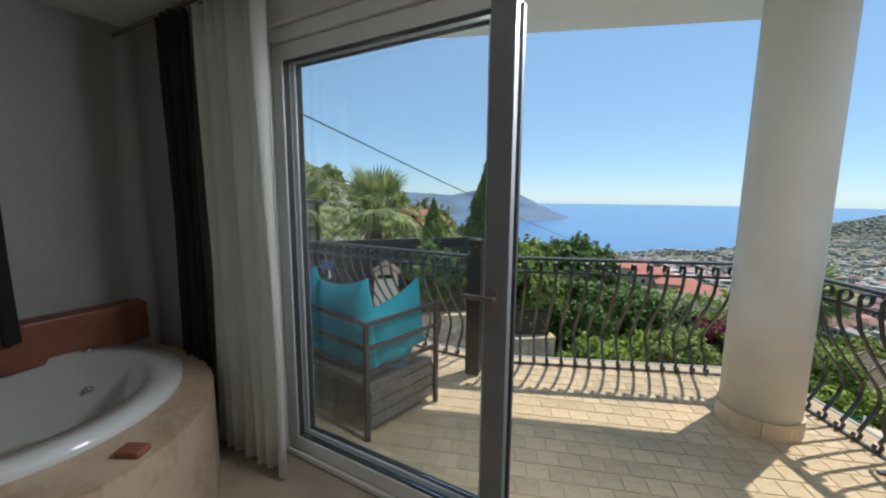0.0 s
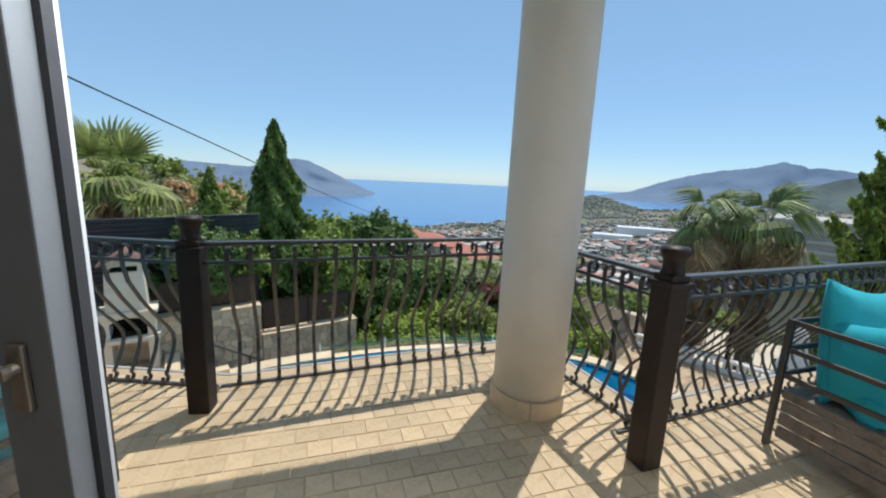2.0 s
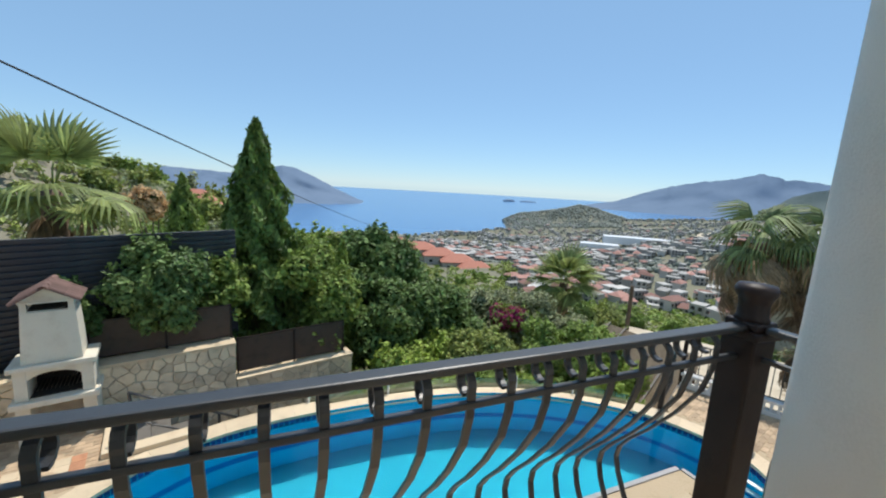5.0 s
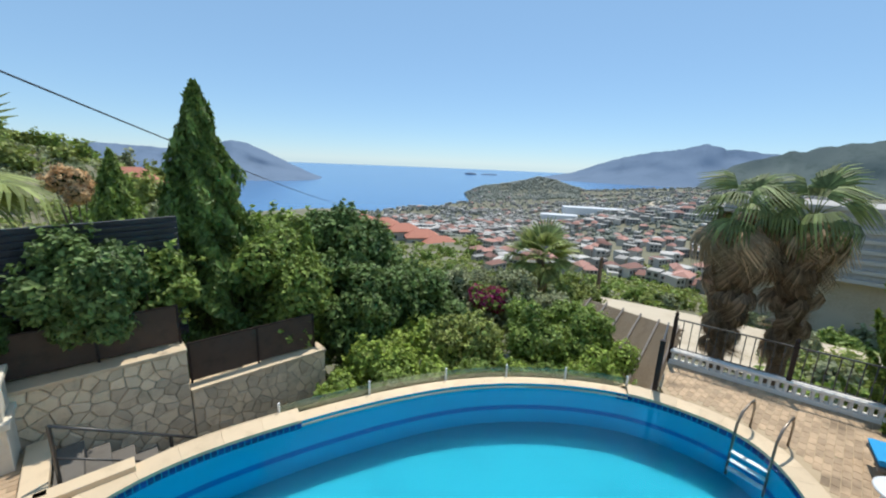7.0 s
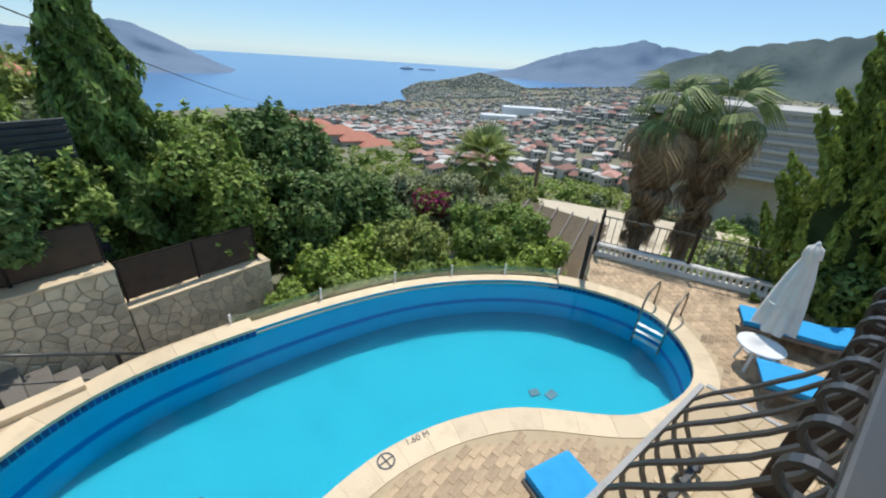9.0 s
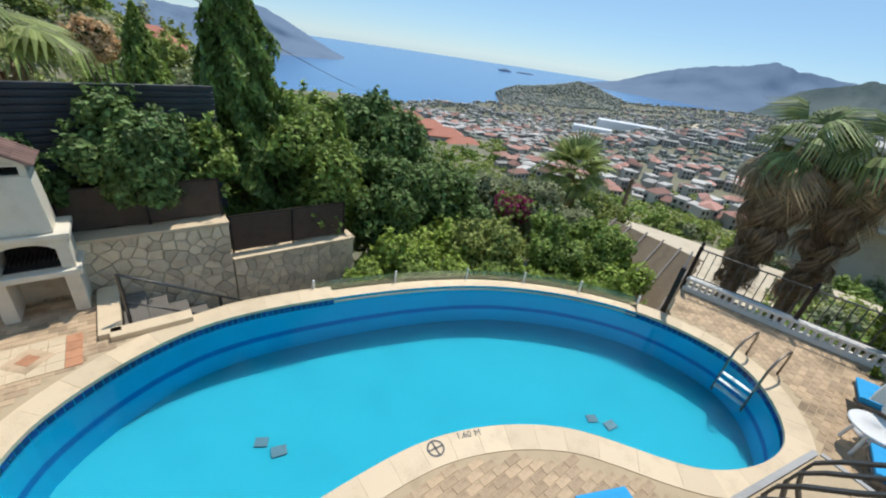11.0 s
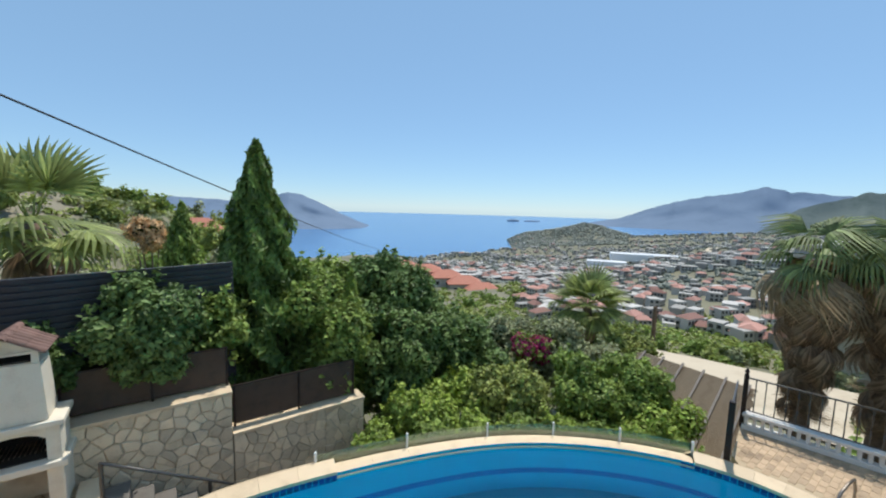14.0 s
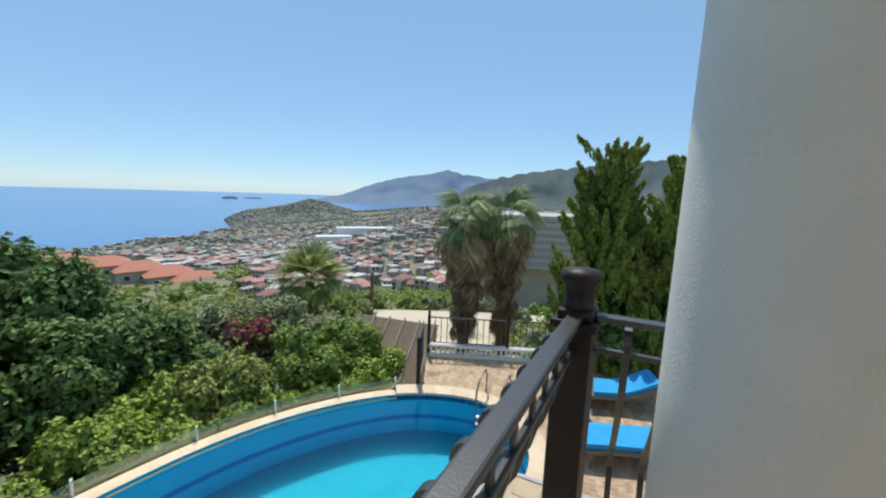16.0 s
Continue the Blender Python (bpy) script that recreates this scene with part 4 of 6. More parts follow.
for i in range(n):
    a0, a1 = math.pi * i / n, math.pi * (i + 1) / n
    vs = [tile.verts.new((x, y, z)) for y, rr in ((-0.12, 0.055), (0.12, 0.047)) for x, z in ((rr * math.cos(a0), rr * math.sin(a0)), (rr * math.cos(a1), rr * math.sin(a1)), ((rr - 0.012) * math.cos(a1), (rr - 0.012) * math.sin(a1)), ((rr - 0.012) * math.cos(a0), (rr - 0.012) * math.sin(a0)))]
    for q in ((0, 1, 5, 4), (2, 3, 7, 6), (0, 3, 2, 1), (4, 5, 6, 7)):
        tile.faces.new([vs[j] for j in q])
tile = mesh_of("roof_tile", tile, M_CAPT)
for s in (-1, 1):
    for c in range(2):
        for k in range(6):
            o = new("roof_tile", tile)
            o.parent = gable
            x = s * (0.09 + 0.17 * c)
            o.matrix_basis = pose(x, 0.02 + 0.105 * k, 2.37 - abs(x) * 0.62, 0, s * 32, 0) @ pose(0, 0, 0, 0, 0, 90)
for k in range(4):
    o = new("roof_tile", tile)
    o.parent = gable
    o.matrix_basis = pose(0, 0.0 + 0.19 * k, 2.37)

# ---- terrace furniture ----
def lounger(m, label):
    s = thing("sun_lounger", label, "sun lounger", "pool loungers", m)
    for x in (-0.30, 0.30):
        bm = bmn()
        sweep(bm, [(x, -0.95, 0.27), (x, -0.5, 0.29), (x, 0.25, 0.29), (x, 0.6, 0.40), (x, 0.95, 0.56)], 0.05, 0.06)
        part("side_rail", bm, M_RATTAN, s)
    for x in (-0.28, 0.28):
        for y in (-0.8, 0.2):
            bm = bmn()
            rod(bm, (x, y, 0), (x, y, 0.27), 0.03, 0.035)
            part("leg", bm, M_RATTAN, s)
    bm = bmn()
    sweep(bm, [(0, -0.95, 0.285), (0, -0.5, 0.30), (0, 0.25, 0.30), (0, 0.6, 0.41), (0, 0.95, 0.57)], 0.56, 0.03)
    part("bed", bm, M_RATTAN, s)
    bm = bmn()
    sweep(bm, [(0, -0.95, 0.34), (0, -0.92, 0.35), (0, -0.5, 0.36), (0, -0.1, 0.355), (0, 0.25, 0.36), (0, 0.42, 0.40), (0, 0.6, 0.47), (0, 0.92, 0.62), (0, 0.97, 0.62)], 0.58, 0.085)
    bmesh.ops.bevel(bm, geom=[e for e in bm.edges if len(e.link_faces) == 2 and e.calc_face_angle(0) > 0.8], offset=0.02, segments=2, affect="EDGES")
    part("mattress", bm, M_MATTRESS, s, "bright blue lounger mattress")
    return s


L1 = lounger(pose(-0.19, 1.80, DECK, 0, 0, 198), "sun lounger with a bright blue mattress below the balcony")
copy_thing(L1, pose(-1.36, 1.20, DECK, 0, 0, 198))
for place in (pose(4.91, 4.39, DECK, 0, 0, -128), pose(3.93, 3.08, DECK, 0, 0, -128)):
    tagged(copy_thing(L1, place), "sun lounger with a bright blue mattress beside the parasol")

pa = thing("parasol", "closed off-white parasol standing by the loungers", "parasol", at=pose(4.06, 4.36, DECK))
bm = bmn()
rod(bm, (0, 0, 0.06), (0, 0, 1.99), 0.02)
part("pole", bm, M_STEEL, pa)
bm = bmn()
lathe(bm, [(0.24, 0), (0.24, 0.05), (0.06, 0.08), (0.03, 0.25), (0.0, 0.25)], 24)
part("base", bm, M_PLASTIC, pa, "white parasol base")
bm = bmn()
seg, prof = 32, [(0.26, 0.55), (0.25, 0.68), (0.21, 1.05), (0.155, 1.45), (0.10, 1.72), (0.085, 1.80), (0.11, 1.82), (0.085, 1.96), (0.02, 2.02)]
rings = []
for r, z in prof:
    rings.append([bm.verts.new((r * (1 + 0.22 * math.sin(8 * a)) * math.cos(a) , r * (1 + 0.22 * math.sin(8 * a)) * math.sin(a), z + 0.03 * math.sin(4 * a + r * 9) * (r > 0.2))) for a in np.linspace(0, 2 * math.pi, seg, endpoint=False)])
for a, b in zip(rings, rings[1:]):
    for k in range(seg):
        bm.faces.new((a[k], a[(k + 1) % seg], b[(k + 1) % seg], b[k])).smooth = True
canopy = part("canopy", bm, M_CANVAS, pa, "folded off-white canopy")
bm = bmn()
lathe(bm, [(0.03, 2.00), (0.035, 2.03), (0.02, 2.06), (0.0, 2.07)], 12)
part("tip", bm, M_PLASTIC, canopy, "white tip")
bm = bmn()
tube(bm, [(0.235 * math.cos(a), 0.235 * math.sin(a), 1.0) for a in np.linspace(0, 2 * math.pi, 25)], 0.012, 6)
part("strap", bm, M_CANVAS, canopy, "tie strap")

tb = thing("side_table", "round white plastic table between the loungers", "table", at=pose(3.62, 4.10, DECK))
bm = bmn()
lathe(bm, [(0.035, 0.40), (0.30, 0.40), (0.32, 0.415), (0.32, 0.435), (0.30, 0.44), (0.035, 0.44), (0.035, 0.40)], 32)
part("tabletop", bm, M_PLASTIC, tb)
for k in range(4):
    bm = bmn()
    a = k * math.pi / 2 + 0.4
    rod(bm, (0.24 * math.cos(a), 0.24 * math.sin(a), 0), (0.18 * math.cos(a), 0.18 * math.sin(a), 0.40), 0.022)
    part("leg", bm, M_PLASTIC, tb)

# ---- terrace gate, low ornamental wall and railing on the east edge ----
GA, GB = Vector((3.08, 8.03)), Vector((9.3, 3.35))
gd = (GB - GA).normalized()
ga = math.degrees(math.atan2(gd.y, gd.x))
fence = thing("terrace_railing", "black iron railing on a low white pierced parapet", "railing", at=pose(GA.x, GA.y, DECK, 0, 0, ga))
FL = (GB - GA).length
for name, z, w, h in (("top_rail", 1.0, 0.04, 0.025), ("lower_rail", 0.36, 0.025, 0.02)):
    bm = bmn()
    box(bm, (FL, w, h), (FL / 2, 0, z), bevel=0.005)
    part(name, bm, M_IRON, fence)
bb = bmn()
sweep(bb, [(0, 0, 0.36), (0, 0, 0.52), (0, 0.035, 0.6), (0, 0.0, 0.70), (0, 0, 0.99)], 0.018, 0.016)
bb = mesh_of("baluster", bb, M_IRON)
for k in range(1, int(FL / 0.15)):
    o = new("baluster", bb)
    o.parent = fence
    o.location = (k * 0.15, 0, 0)
for k in range(5):
    bm = bmn()
    x = k * FL / 4
    box(bm, (0.075, 0.075, 1.06), (x, 0, 0.53), bevel=0.006)
    lathe(bm, [(0.03, 1.06), (0.022, 1.08), (0.042, 1.11), (0.03, 1.14), (0.0, 1.19)], 12, (x, 0, 0))
    part("post", bm, M_POST, fence)
bm = bmn()
box(bm, (FL, 0.16, 0.09), (FL / 2, 0, 0.045), bevel=0.008)
box(bm, (FL, 0.18, 0.06), (FL / 2, 0, 0.29), bevel=0.010)
part("parapet", bm, M_WHITE, fence, "white low parapet")
bb = bmn()
box(bb, (0.055, 0.11, 0.17), (0, 0, 0.175), bevel=0.012)
bb = mesh_of("parapet_block", bb, M_WHITE)
for k in range(int(FL / 0.125)):
    o = new("parapet_block", bb)
    o.parent = fence
    o.location = (0.06 + k * 0.125, 0, 0)
gate = thing("metal_gate", "open black iron gate at the pool corner", "gate", at=pose(2.16, 6.92, DECK, 0, 0, 55))
bm = bmn()
box(bm, (0.09, 0.09, 1.02), (0, 0, 0.51), bevel=0.006)
part("post", bm, M_POST, gate)
for k in range(9):
    bm = bmn()
    box(bm, (0.02, 0.016, 0.80), (0.12 + k * 0.125, 0, 0.55))
    part("bar", bm, M_IRON, gate)
for z in (0.13, 0.55, 0.96):
    bm = bmn()
    box(bm, (1.16, 0.03, 0.03), (0.62, 0, z), bevel=0.003)
    part("crossbar", bm, M_IRON, gate)

# sunken stairs with handrail beside the stone wall
st = thing("stairs", "dark stone steps going down beside the pool", "stairs", kind="structure")
SD = Vector((-7.02, 4.62))
for k in range(9):
    bm = bmn()
    c = SD + WD * (0.17 + 0.27 * k)
    box(bm, (0.29, 1.02, 0.17), (c.x, c.y, DECK - 0.14 - 0.17 * k), Euler((0, 0, math.atan2(WD.y, WD.x))).to_matrix(), bevel=0.008)
    part("step", bm, M_STEP, st)
hr = thing("handrail", "dark iron handrail going down the stairs", "handrail")
h0 = SD - WN * 0.36 + WD * 0.1
pts = [Vector((*(h0 + WD * s), DECK + 0.80 - 0.62 * s)) for s in (0.0, 0.5, 2.3)]
bm = bmn()
tube(bm, pts, 0.02)
part("rail", bm, M_IRON, hr)
bm = bmn()
tube(bm, [p - Vector((0, 0, 0.45)) for p in pts], 0.014)
part("rail", bm, M_IRON, hr)
for s in (0.0, 1.15, 2.3):
    bm = bmn()
    b = h0 + WD * s
    box(bm, (0.035, 0.035, 0.98), (b.x, b.y, DECK + 0.32 - 0.62 * s), bevel=0.003)
    part("post", bm, M_IRON, hr)
bm = bmn()
c = SD - WN * 0.0 - WD * 0.12
box(bm, (0.26, 1.25, 0.10), (c.x, c.y, DECK + 0.03), Euler((0, 0, math.atan2(WD.y, WD.x))).to_matrix(), bevel=0.01)
c = SD - WN * 0.62 + WD * 0.35
box(bm, (0.95, 0.22, 0.10), (c.x, c.y, DECK + 0.03), Euler((0, 0, math.atan2(WD.y, WD.x))).to_matrix(), bevel=0.01)
solo("kerb", bm, M_COPING, "beige stone kerb round the stair opening", "kerb")

# ---- landscape ----
EYE = Vector((-2.0, 0.1))


def smooth(a, b, x):
    t = min(1, max(0, (x - a) / (b - a)))
    return t * t * (3 - 2 * t)


SEA = -75.0
PROFILE = [(0, -5.2), (12, -5.4), (25, -7.5), (60, -15.5), (120, -25), (250, -42), (400, -54), (600, -62), (800, -66), (1000, -67), (1150, -69), (1260, -82), (1600, -86), (4900, -90)]


def ground(x, y):
    dx, dy = x - EYE.x, y - EYE.y
    r, az = math.hypot(dx, dy), math.degrees(math.atan2(dx, dy))
    z = float(np.interp(r, *zip(*PROFILE)))
    # sea side: falls away below the water
    sea = smooth(7, -1, az) * smooth(-62, -40, az)
    out = max(0, az + 10)
    z -= sea * smooth(430 + 12 * out, 600 + 14 * out, r) * 45
    # wooded hillside rising on the west and behind the house
    if az < -28:
        el = float(np.interp(az, [-100, -75, -62, -57, -54, -50, -45, -40, -36, -30], [20, 16, 9.0, 4.8, 3.0, 0.6, -0.8, -2.2, -3.2, -5]))
        hill = 1.5 + min(r, 140) * math.tan(radians(el)) - smooth(140, 420, r) * 40
        z = lerp(z, hill, smooth(15, 62, r) * smooth(-28, -35, az) * smooth(900, 300, r))
    # slope rising to the east
    east = smooth(10, 38, az)
    z += east * smooth(40, 260, r) * (18 + 0.02 * min(r, 900)) * smooth(1700, 900, r)
    back = smooth(70, 110, abs(az))
    z = lerp(z, -3.2 + 0.12 * r * smooth(10, 60, r), back * smooth(3, 10, r) * smooth(900, 300, r))
    # headland in the bay
    px, py = x - 229, y - 925
    qa, qb = px * 0.977 - py * 0.213, px * 0.213 + py * 0.977
    z += 37 * (max(0, 1 + qa / 215) ** 1.25 if qa < 0 else math.exp(-(qa / 78) ** 2)) * math.exp(-(qb / 135) ** 2)
    z += noise.noise(Vector((x * 0.012, y * 0.012, 0))) * min(6, r * 0.03) + noise.noise(Vector((x * 0.06, y * 0.06, 3))) * min(1.2, r * 0.01)
    return z


def polar_sheet(radii, azs, height):
    verts, faces, n = [], [], len(azs)
    for r in radii:
        for a in azs:
            x, y = EYE.x + r * math.sin(radians(a)), EYE.y + r * math.cos(radians(a))
            verts.append((x, y, height(x, y)))
    m = len(radii)
    for i in range(m - 1):
        for k in range(n):
            j = (k + 1) % n
            faces.append((i * n + k, i * n + j, (i + 1) * n + j, (i + 1) * n + k))
    return verts, faces


def raw(name, verts, faces, material, smooth_it=True):
    me = bpy.data.meshes.new(name)
    me.from_pydata(verts, [], faces)
    for m in material if isinstance(material, (list, tuple)) else (material,):
        me.materials.append(m)
    if smooth_it:
        me.polygons.foreach_set("use_smooth", [True] * len(me.polygons))
    me.update()
    return me


azs = [(-180 + a * 5) for a in range(18)] + [-90 + a * 1.0 for a in range(180)] + [90 + a * 5 for a in range(18)]
radii = [0.5] + [2 * 1.085 ** k for k in range(96)]
v, f = polar_sheet([r for r in radii if r < 4800] + [4850], azs, ground)
tagged(new("ground", raw("ground", v, f, M_GRASS)), "dry scrubby hillside falling to the bay", "ground", kind="structure")
bm = bmn()
bmesh.ops.create_circle(bm, cap_ends=True, segments=96, radius=4900, matrix=pose(0, 0, SEA))
solo("water", bm, M_SEA, "deep blue calm sea in the bay", "sea", kind="structure")


def ridge(name, material, az0, az1, r, shape, label, seed):
    """A mountain whose crest follows shape(az) in degrees above the eye."""
    verts, faces = [], []
    n, m = 140, 14
    for i in range(n + 1):
        a = lerp(az0, az1, i / n)
        top = 1.5 + r * math.tan(radians(shape(a)))
        rough = (noise.noise(Vector((a * 0.9, seed, 0))) * 0.09 + noise.noise(Vector((a * 3.1, seed, 5))) * 0.04) * (top - SEA)
        top += rough * 0.5
        for j in range(m + 1):
            t = j / m
            rr = r * (0.80 + 0.20 * t ** 0.8)
            rr += noise.noise(Vector((a * 0.35, t * 3, seed))) * r * 0.03 * math.sin(math.pi * t)
            z = lerp(SEA - 3, top, t ** 1.15)
            verts.append((EYE.x + rr * math.sin(radians(a)), EYE.y + rr * math.cos(radians(a)), z))
    for i in range(n):
        for j in range(m):
            q = i * (m + 1) + j
            faces.append((q, q + 1, q + m + 2, q + m + 1))
    tagged(new(name, raw(name, verts, faces, material)), label, "mountain", kind="structure")


def shape_left(a):
    return float(np.interp(a - 0.75, [-48, -40, -34, -31, -28.3, -26.5, -24, -21, -18.5, -16.4, -16], [1.0, 0.9, 0.6, 1.2, 2.0, 1.7, 0.6, -0.9, -2.0, -2.75, -2.9])) - 0.4


def shape_right(a):
    return float(np.interp(a - 0.9, [12.5, 14, 18, 22, 26, 30, 32.8, 35, 40, 44, 52], [-3.2, -1.2, -0.4, 1.2, 2.3, 2.9, 3.6, 3.1, 2.5, 1.6, 1.0])) - 0.3


def shape_near(a):
    return float(np.interp(a - 0.9, [30, 36, 40, 44, 50, 56, 62, 75, 90], [-3.5, 1.4, 2.7, 3.6, 4.4, 5.0, 5.6, 6.5, 6.5])) - 0.4


ridge("mountain_west", M_HILL, -60, -15.2, 1560, shape_left, "headland across the bay, tinted blue-grey by painted haze", 1)
ridge("mountain_east", M_HILL, 13.4, 56, 2700, shape_right, "mountain across the bay, tinted blue-grey by painted haze", 2)
ridge("mountain_near", M_HILLN, 30.9, 95, 1250, shape_near, "grey-green hillside above the town, lightened for haze", 3)
bm = bmn()
for az, r, w, h in ((4.5, 2600, 44, 15), (7.2, 2700, 60, 9)):
    x, y = EYE.x + r * math.sin(radians(az)), EYE.y + r * math.cos(radians(az))
    bmesh.ops.create_icosphere(bm, subdivisions=2, radius=1, matrix=Matrix.Translation((x, y, SEA)) @ Matrix.Diagonal((w, w * 0.5, h, 1)))
solo("island", bm, M_HILL, "low islets in the bay, tinted blue-grey by painted haze", "island", kind="structure")

# sandy tracks
def track(name, pts, w, label):
    ctrl = [Vector(p) for p in pts]
    bm = bmn()
    rows = []
    for i in range(len(ctrl) - 1):
        p0, p1, p2, p3 = ctrl[max(i - 1, 0)], ctrl[i], ctrl[i + 1], ctrl[min(i + 2, len(ctrl) - 1)]
        for k in range(8):
            t = k / 8
            c = 0.5 * (2 * p1 + (p2 - p0) * t + (2 * p0 - 5 * p1 + 4 * p2 - p3) * t * t + (3 * p1 - p0 - 3 * p2 + p3) * t ** 3)
            rows.append(c)
    out = []
    for i, c in enumerate(rows):
        d = (rows[min(i + 1, len(rows) - 1)] - rows[max(i - 1, 0)]).normalized()
        s = Vector((-d.y, d.x)) * w / 2
        out.append([bm.verts.new((*(c + s * e), max(ground(*(c + s * e)), ground(*c)) + 0.08 + 0.0006 * c.length)) for e in (-1, 0, 1)])
    for a, b in zip(out, out[1:]):
        for k in range(2):
            bm.faces.new((a[k], a[k + 1], b[k + 1], b[k])).smooth = True
    solo(name, bm, M_SAND, label, "road", kind="structure")


track("road_1", [(6.5, 26.4), (8.6, 25.4), (11.5, 23.6), (16, 20.5), (23, 15)], 5.0, "pale sandy track below the terrace")
track("road_5", [(6.3, 20.6), (9.0, 19.4), (10.9, 17.9), (13.2, 15.6)], 6.0, "sandy terraced ground beyond the gate")
track("road_2", [(20, 250), (60, 330), (70, 420), (120, 520)], 9, "pale road winding through the town")
track("road_3", [(150, 300), (180, 390), (230, 420), (300, 520)], 9, "pale road winding up the slope")
track("road_4", [(100, 200), (130, 230), (200, 235), (250, 300)], 8, "pale road along the slope")


# ---- town ----
def houses(rng, n, az0, az1, r0, r1, size, red_share):
    verts, faces, mi = [], [], []
    for _ in range(n):
        a, r = rng.uniform(az0, az1), r0 * (r1 / r0) ** rng.uniform(0, 1)
        x, y = EYE.x + r * math.sin(radians(a)), EYE.y + r * math.cos(radians(a))
        z = ground(x, y)
        if z < SEA + 1.5 or (r > 700 and 6 < a < 20 and z > -56):
            continue
        w, d, h = size * rng.uniform(0.7, 1.5), size * rng.uniform(0.6, 1.0), size * rng.uniform(0.45, 0.85)
        rot = rng.uniform(-1.2, 1.2)
        c, s = math.cos(rot), math.sin(rot)
        red = rng.uniform() < red_share * (1 if r < 300 else 0.3)

        def P(lx, ly, lz):
            verts.append((x + c * lx - s * ly, y + s * lx + c * ly, z + lz))
            return len(verts) - 1
        b = [P(i * w / 2, j * d / 2, -2.5) for i, j in ((-1, -1), (1, -1), (1, 1), (-1, 1))]
        t = [P(i * w / 2, j * d / 2, h) for i, j in ((-1, -1), (1, -1), (1, 1), (-1, 1))]
        for k in range(4):
            faces.append((b[k], b[(k + 1) % 4], t[(k + 1) % 4], t[k]))
            mi.append(0)
        if red:
            e = [P(i * (w / 2 + 0.05 * size), j * (d / 2 + 0.05 * size), h) for i, j in ((-1, -1), (1, -1), (1, 1), (-1, 1))]
            q0, q1 = P(-w * 0.25, 0, h + 0.24 * size), P(w * 0.25, 0, h + 0.24 * size)
            for q in ((e[0], e[1], q1, q0), (e[2], e[3], q0, q1), (e[1], e[2], q1), (e[3], e[0], q0)):
                faces.append(q)
                mi.append(1)
        else:
            faces.append(tuple(t))
            mi.append(0)
        k0 = max(2, int(w / (size * 0.28)))
        for st_ in range(2):
            for k in range(k0):
                lx = (k + 0.5) / k0 * w - w / 2
                zz = h * (0.12 + 0.46 * st_)
                q = [P(lx + dx * w / k0 * 0.28, -d / 2 - 0.03, zz + dz * h * 0.26) for dx, dz in ((-1, 0), (1, 0), (1, 1), (-1, 1))]
                faces.append(tuple(q))
                mi.append(2)
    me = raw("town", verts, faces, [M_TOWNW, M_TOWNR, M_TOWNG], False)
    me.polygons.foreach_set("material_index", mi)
    return me


rng = np.random.default_rng(7)
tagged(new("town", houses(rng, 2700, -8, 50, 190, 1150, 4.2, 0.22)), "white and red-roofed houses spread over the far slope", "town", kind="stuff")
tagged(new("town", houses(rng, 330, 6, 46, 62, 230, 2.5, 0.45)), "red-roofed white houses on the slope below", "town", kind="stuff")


def clumps(rng, n, az0, az1, r0, r1, s0, s1):
    """Low-poly uneven bushes and tree tops, far off."""
    base = bmesh.new()
    bmesh.ops.create_icosphere(base, subdivisions=1, radius=1)
    bv = np.array([v.co[:] for v in base.verts])
    base.verts.index_update()
    bf = np.array([[v.index for v in f.verts] for f in base.faces])
    base.free()
    V, F = [], []
    for i in range(n):
        a, r = rng.uniform(az0, az1), r0 * (r1 / r0) ** rng.uniform(0, 1)
        x, y = EYE.x + r * math.sin(radians(a)), EYE.y + r * math.cos(radians(a))
        z = ground(x, y)
        if z < SEA + 1:
            continue
        s = rng.uniform(s0, s1) * (0.6 + r / r1)
        q = bv * (1 + rng.normal(0, 0.22, (len(bv), 1))) * np.array([s, s, s * rng.uniform(0.6, 1.1)]) + np.array([x, y, z + s * 0.35])
        F.append(bf + len(V) * len(bv))
        V.append(q)
    return np.concatenate(V).tolist(), np.concatenate(F).tolist()


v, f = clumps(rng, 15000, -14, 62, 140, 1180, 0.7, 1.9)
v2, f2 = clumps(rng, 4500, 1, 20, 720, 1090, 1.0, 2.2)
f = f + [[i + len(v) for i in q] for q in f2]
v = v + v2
# Scrub colour is lightened and greyed to carry the haze of distance.
tagged(new("far_trees", raw("far_trees", v, f, leafmat("far_scrub_haze", (0.185, 0.20, 0.155), (0.135, 0.155, 0.125), 0.0, 0.22), True)), "green trees and scrub between the houses, greyed for haze", "trees", kind="stuff")
bm = bmn()
for az, r, w, d, h in ((22, 420, 60, 16, 7), (17.5, 390, 34, 14, 6)):
    x, y = EYE.x + r * math.sin(radians(az)), EYE.y + r * math.cos(radians(az))
    box(bm, (w, d, h), (x, y, ground(x, y) + h / 2), Euler((0, 0, -0.2)).to_matrix())
solo("warehouse", bm, M_SIGN, "long white-roofed hall in the valley", "building")


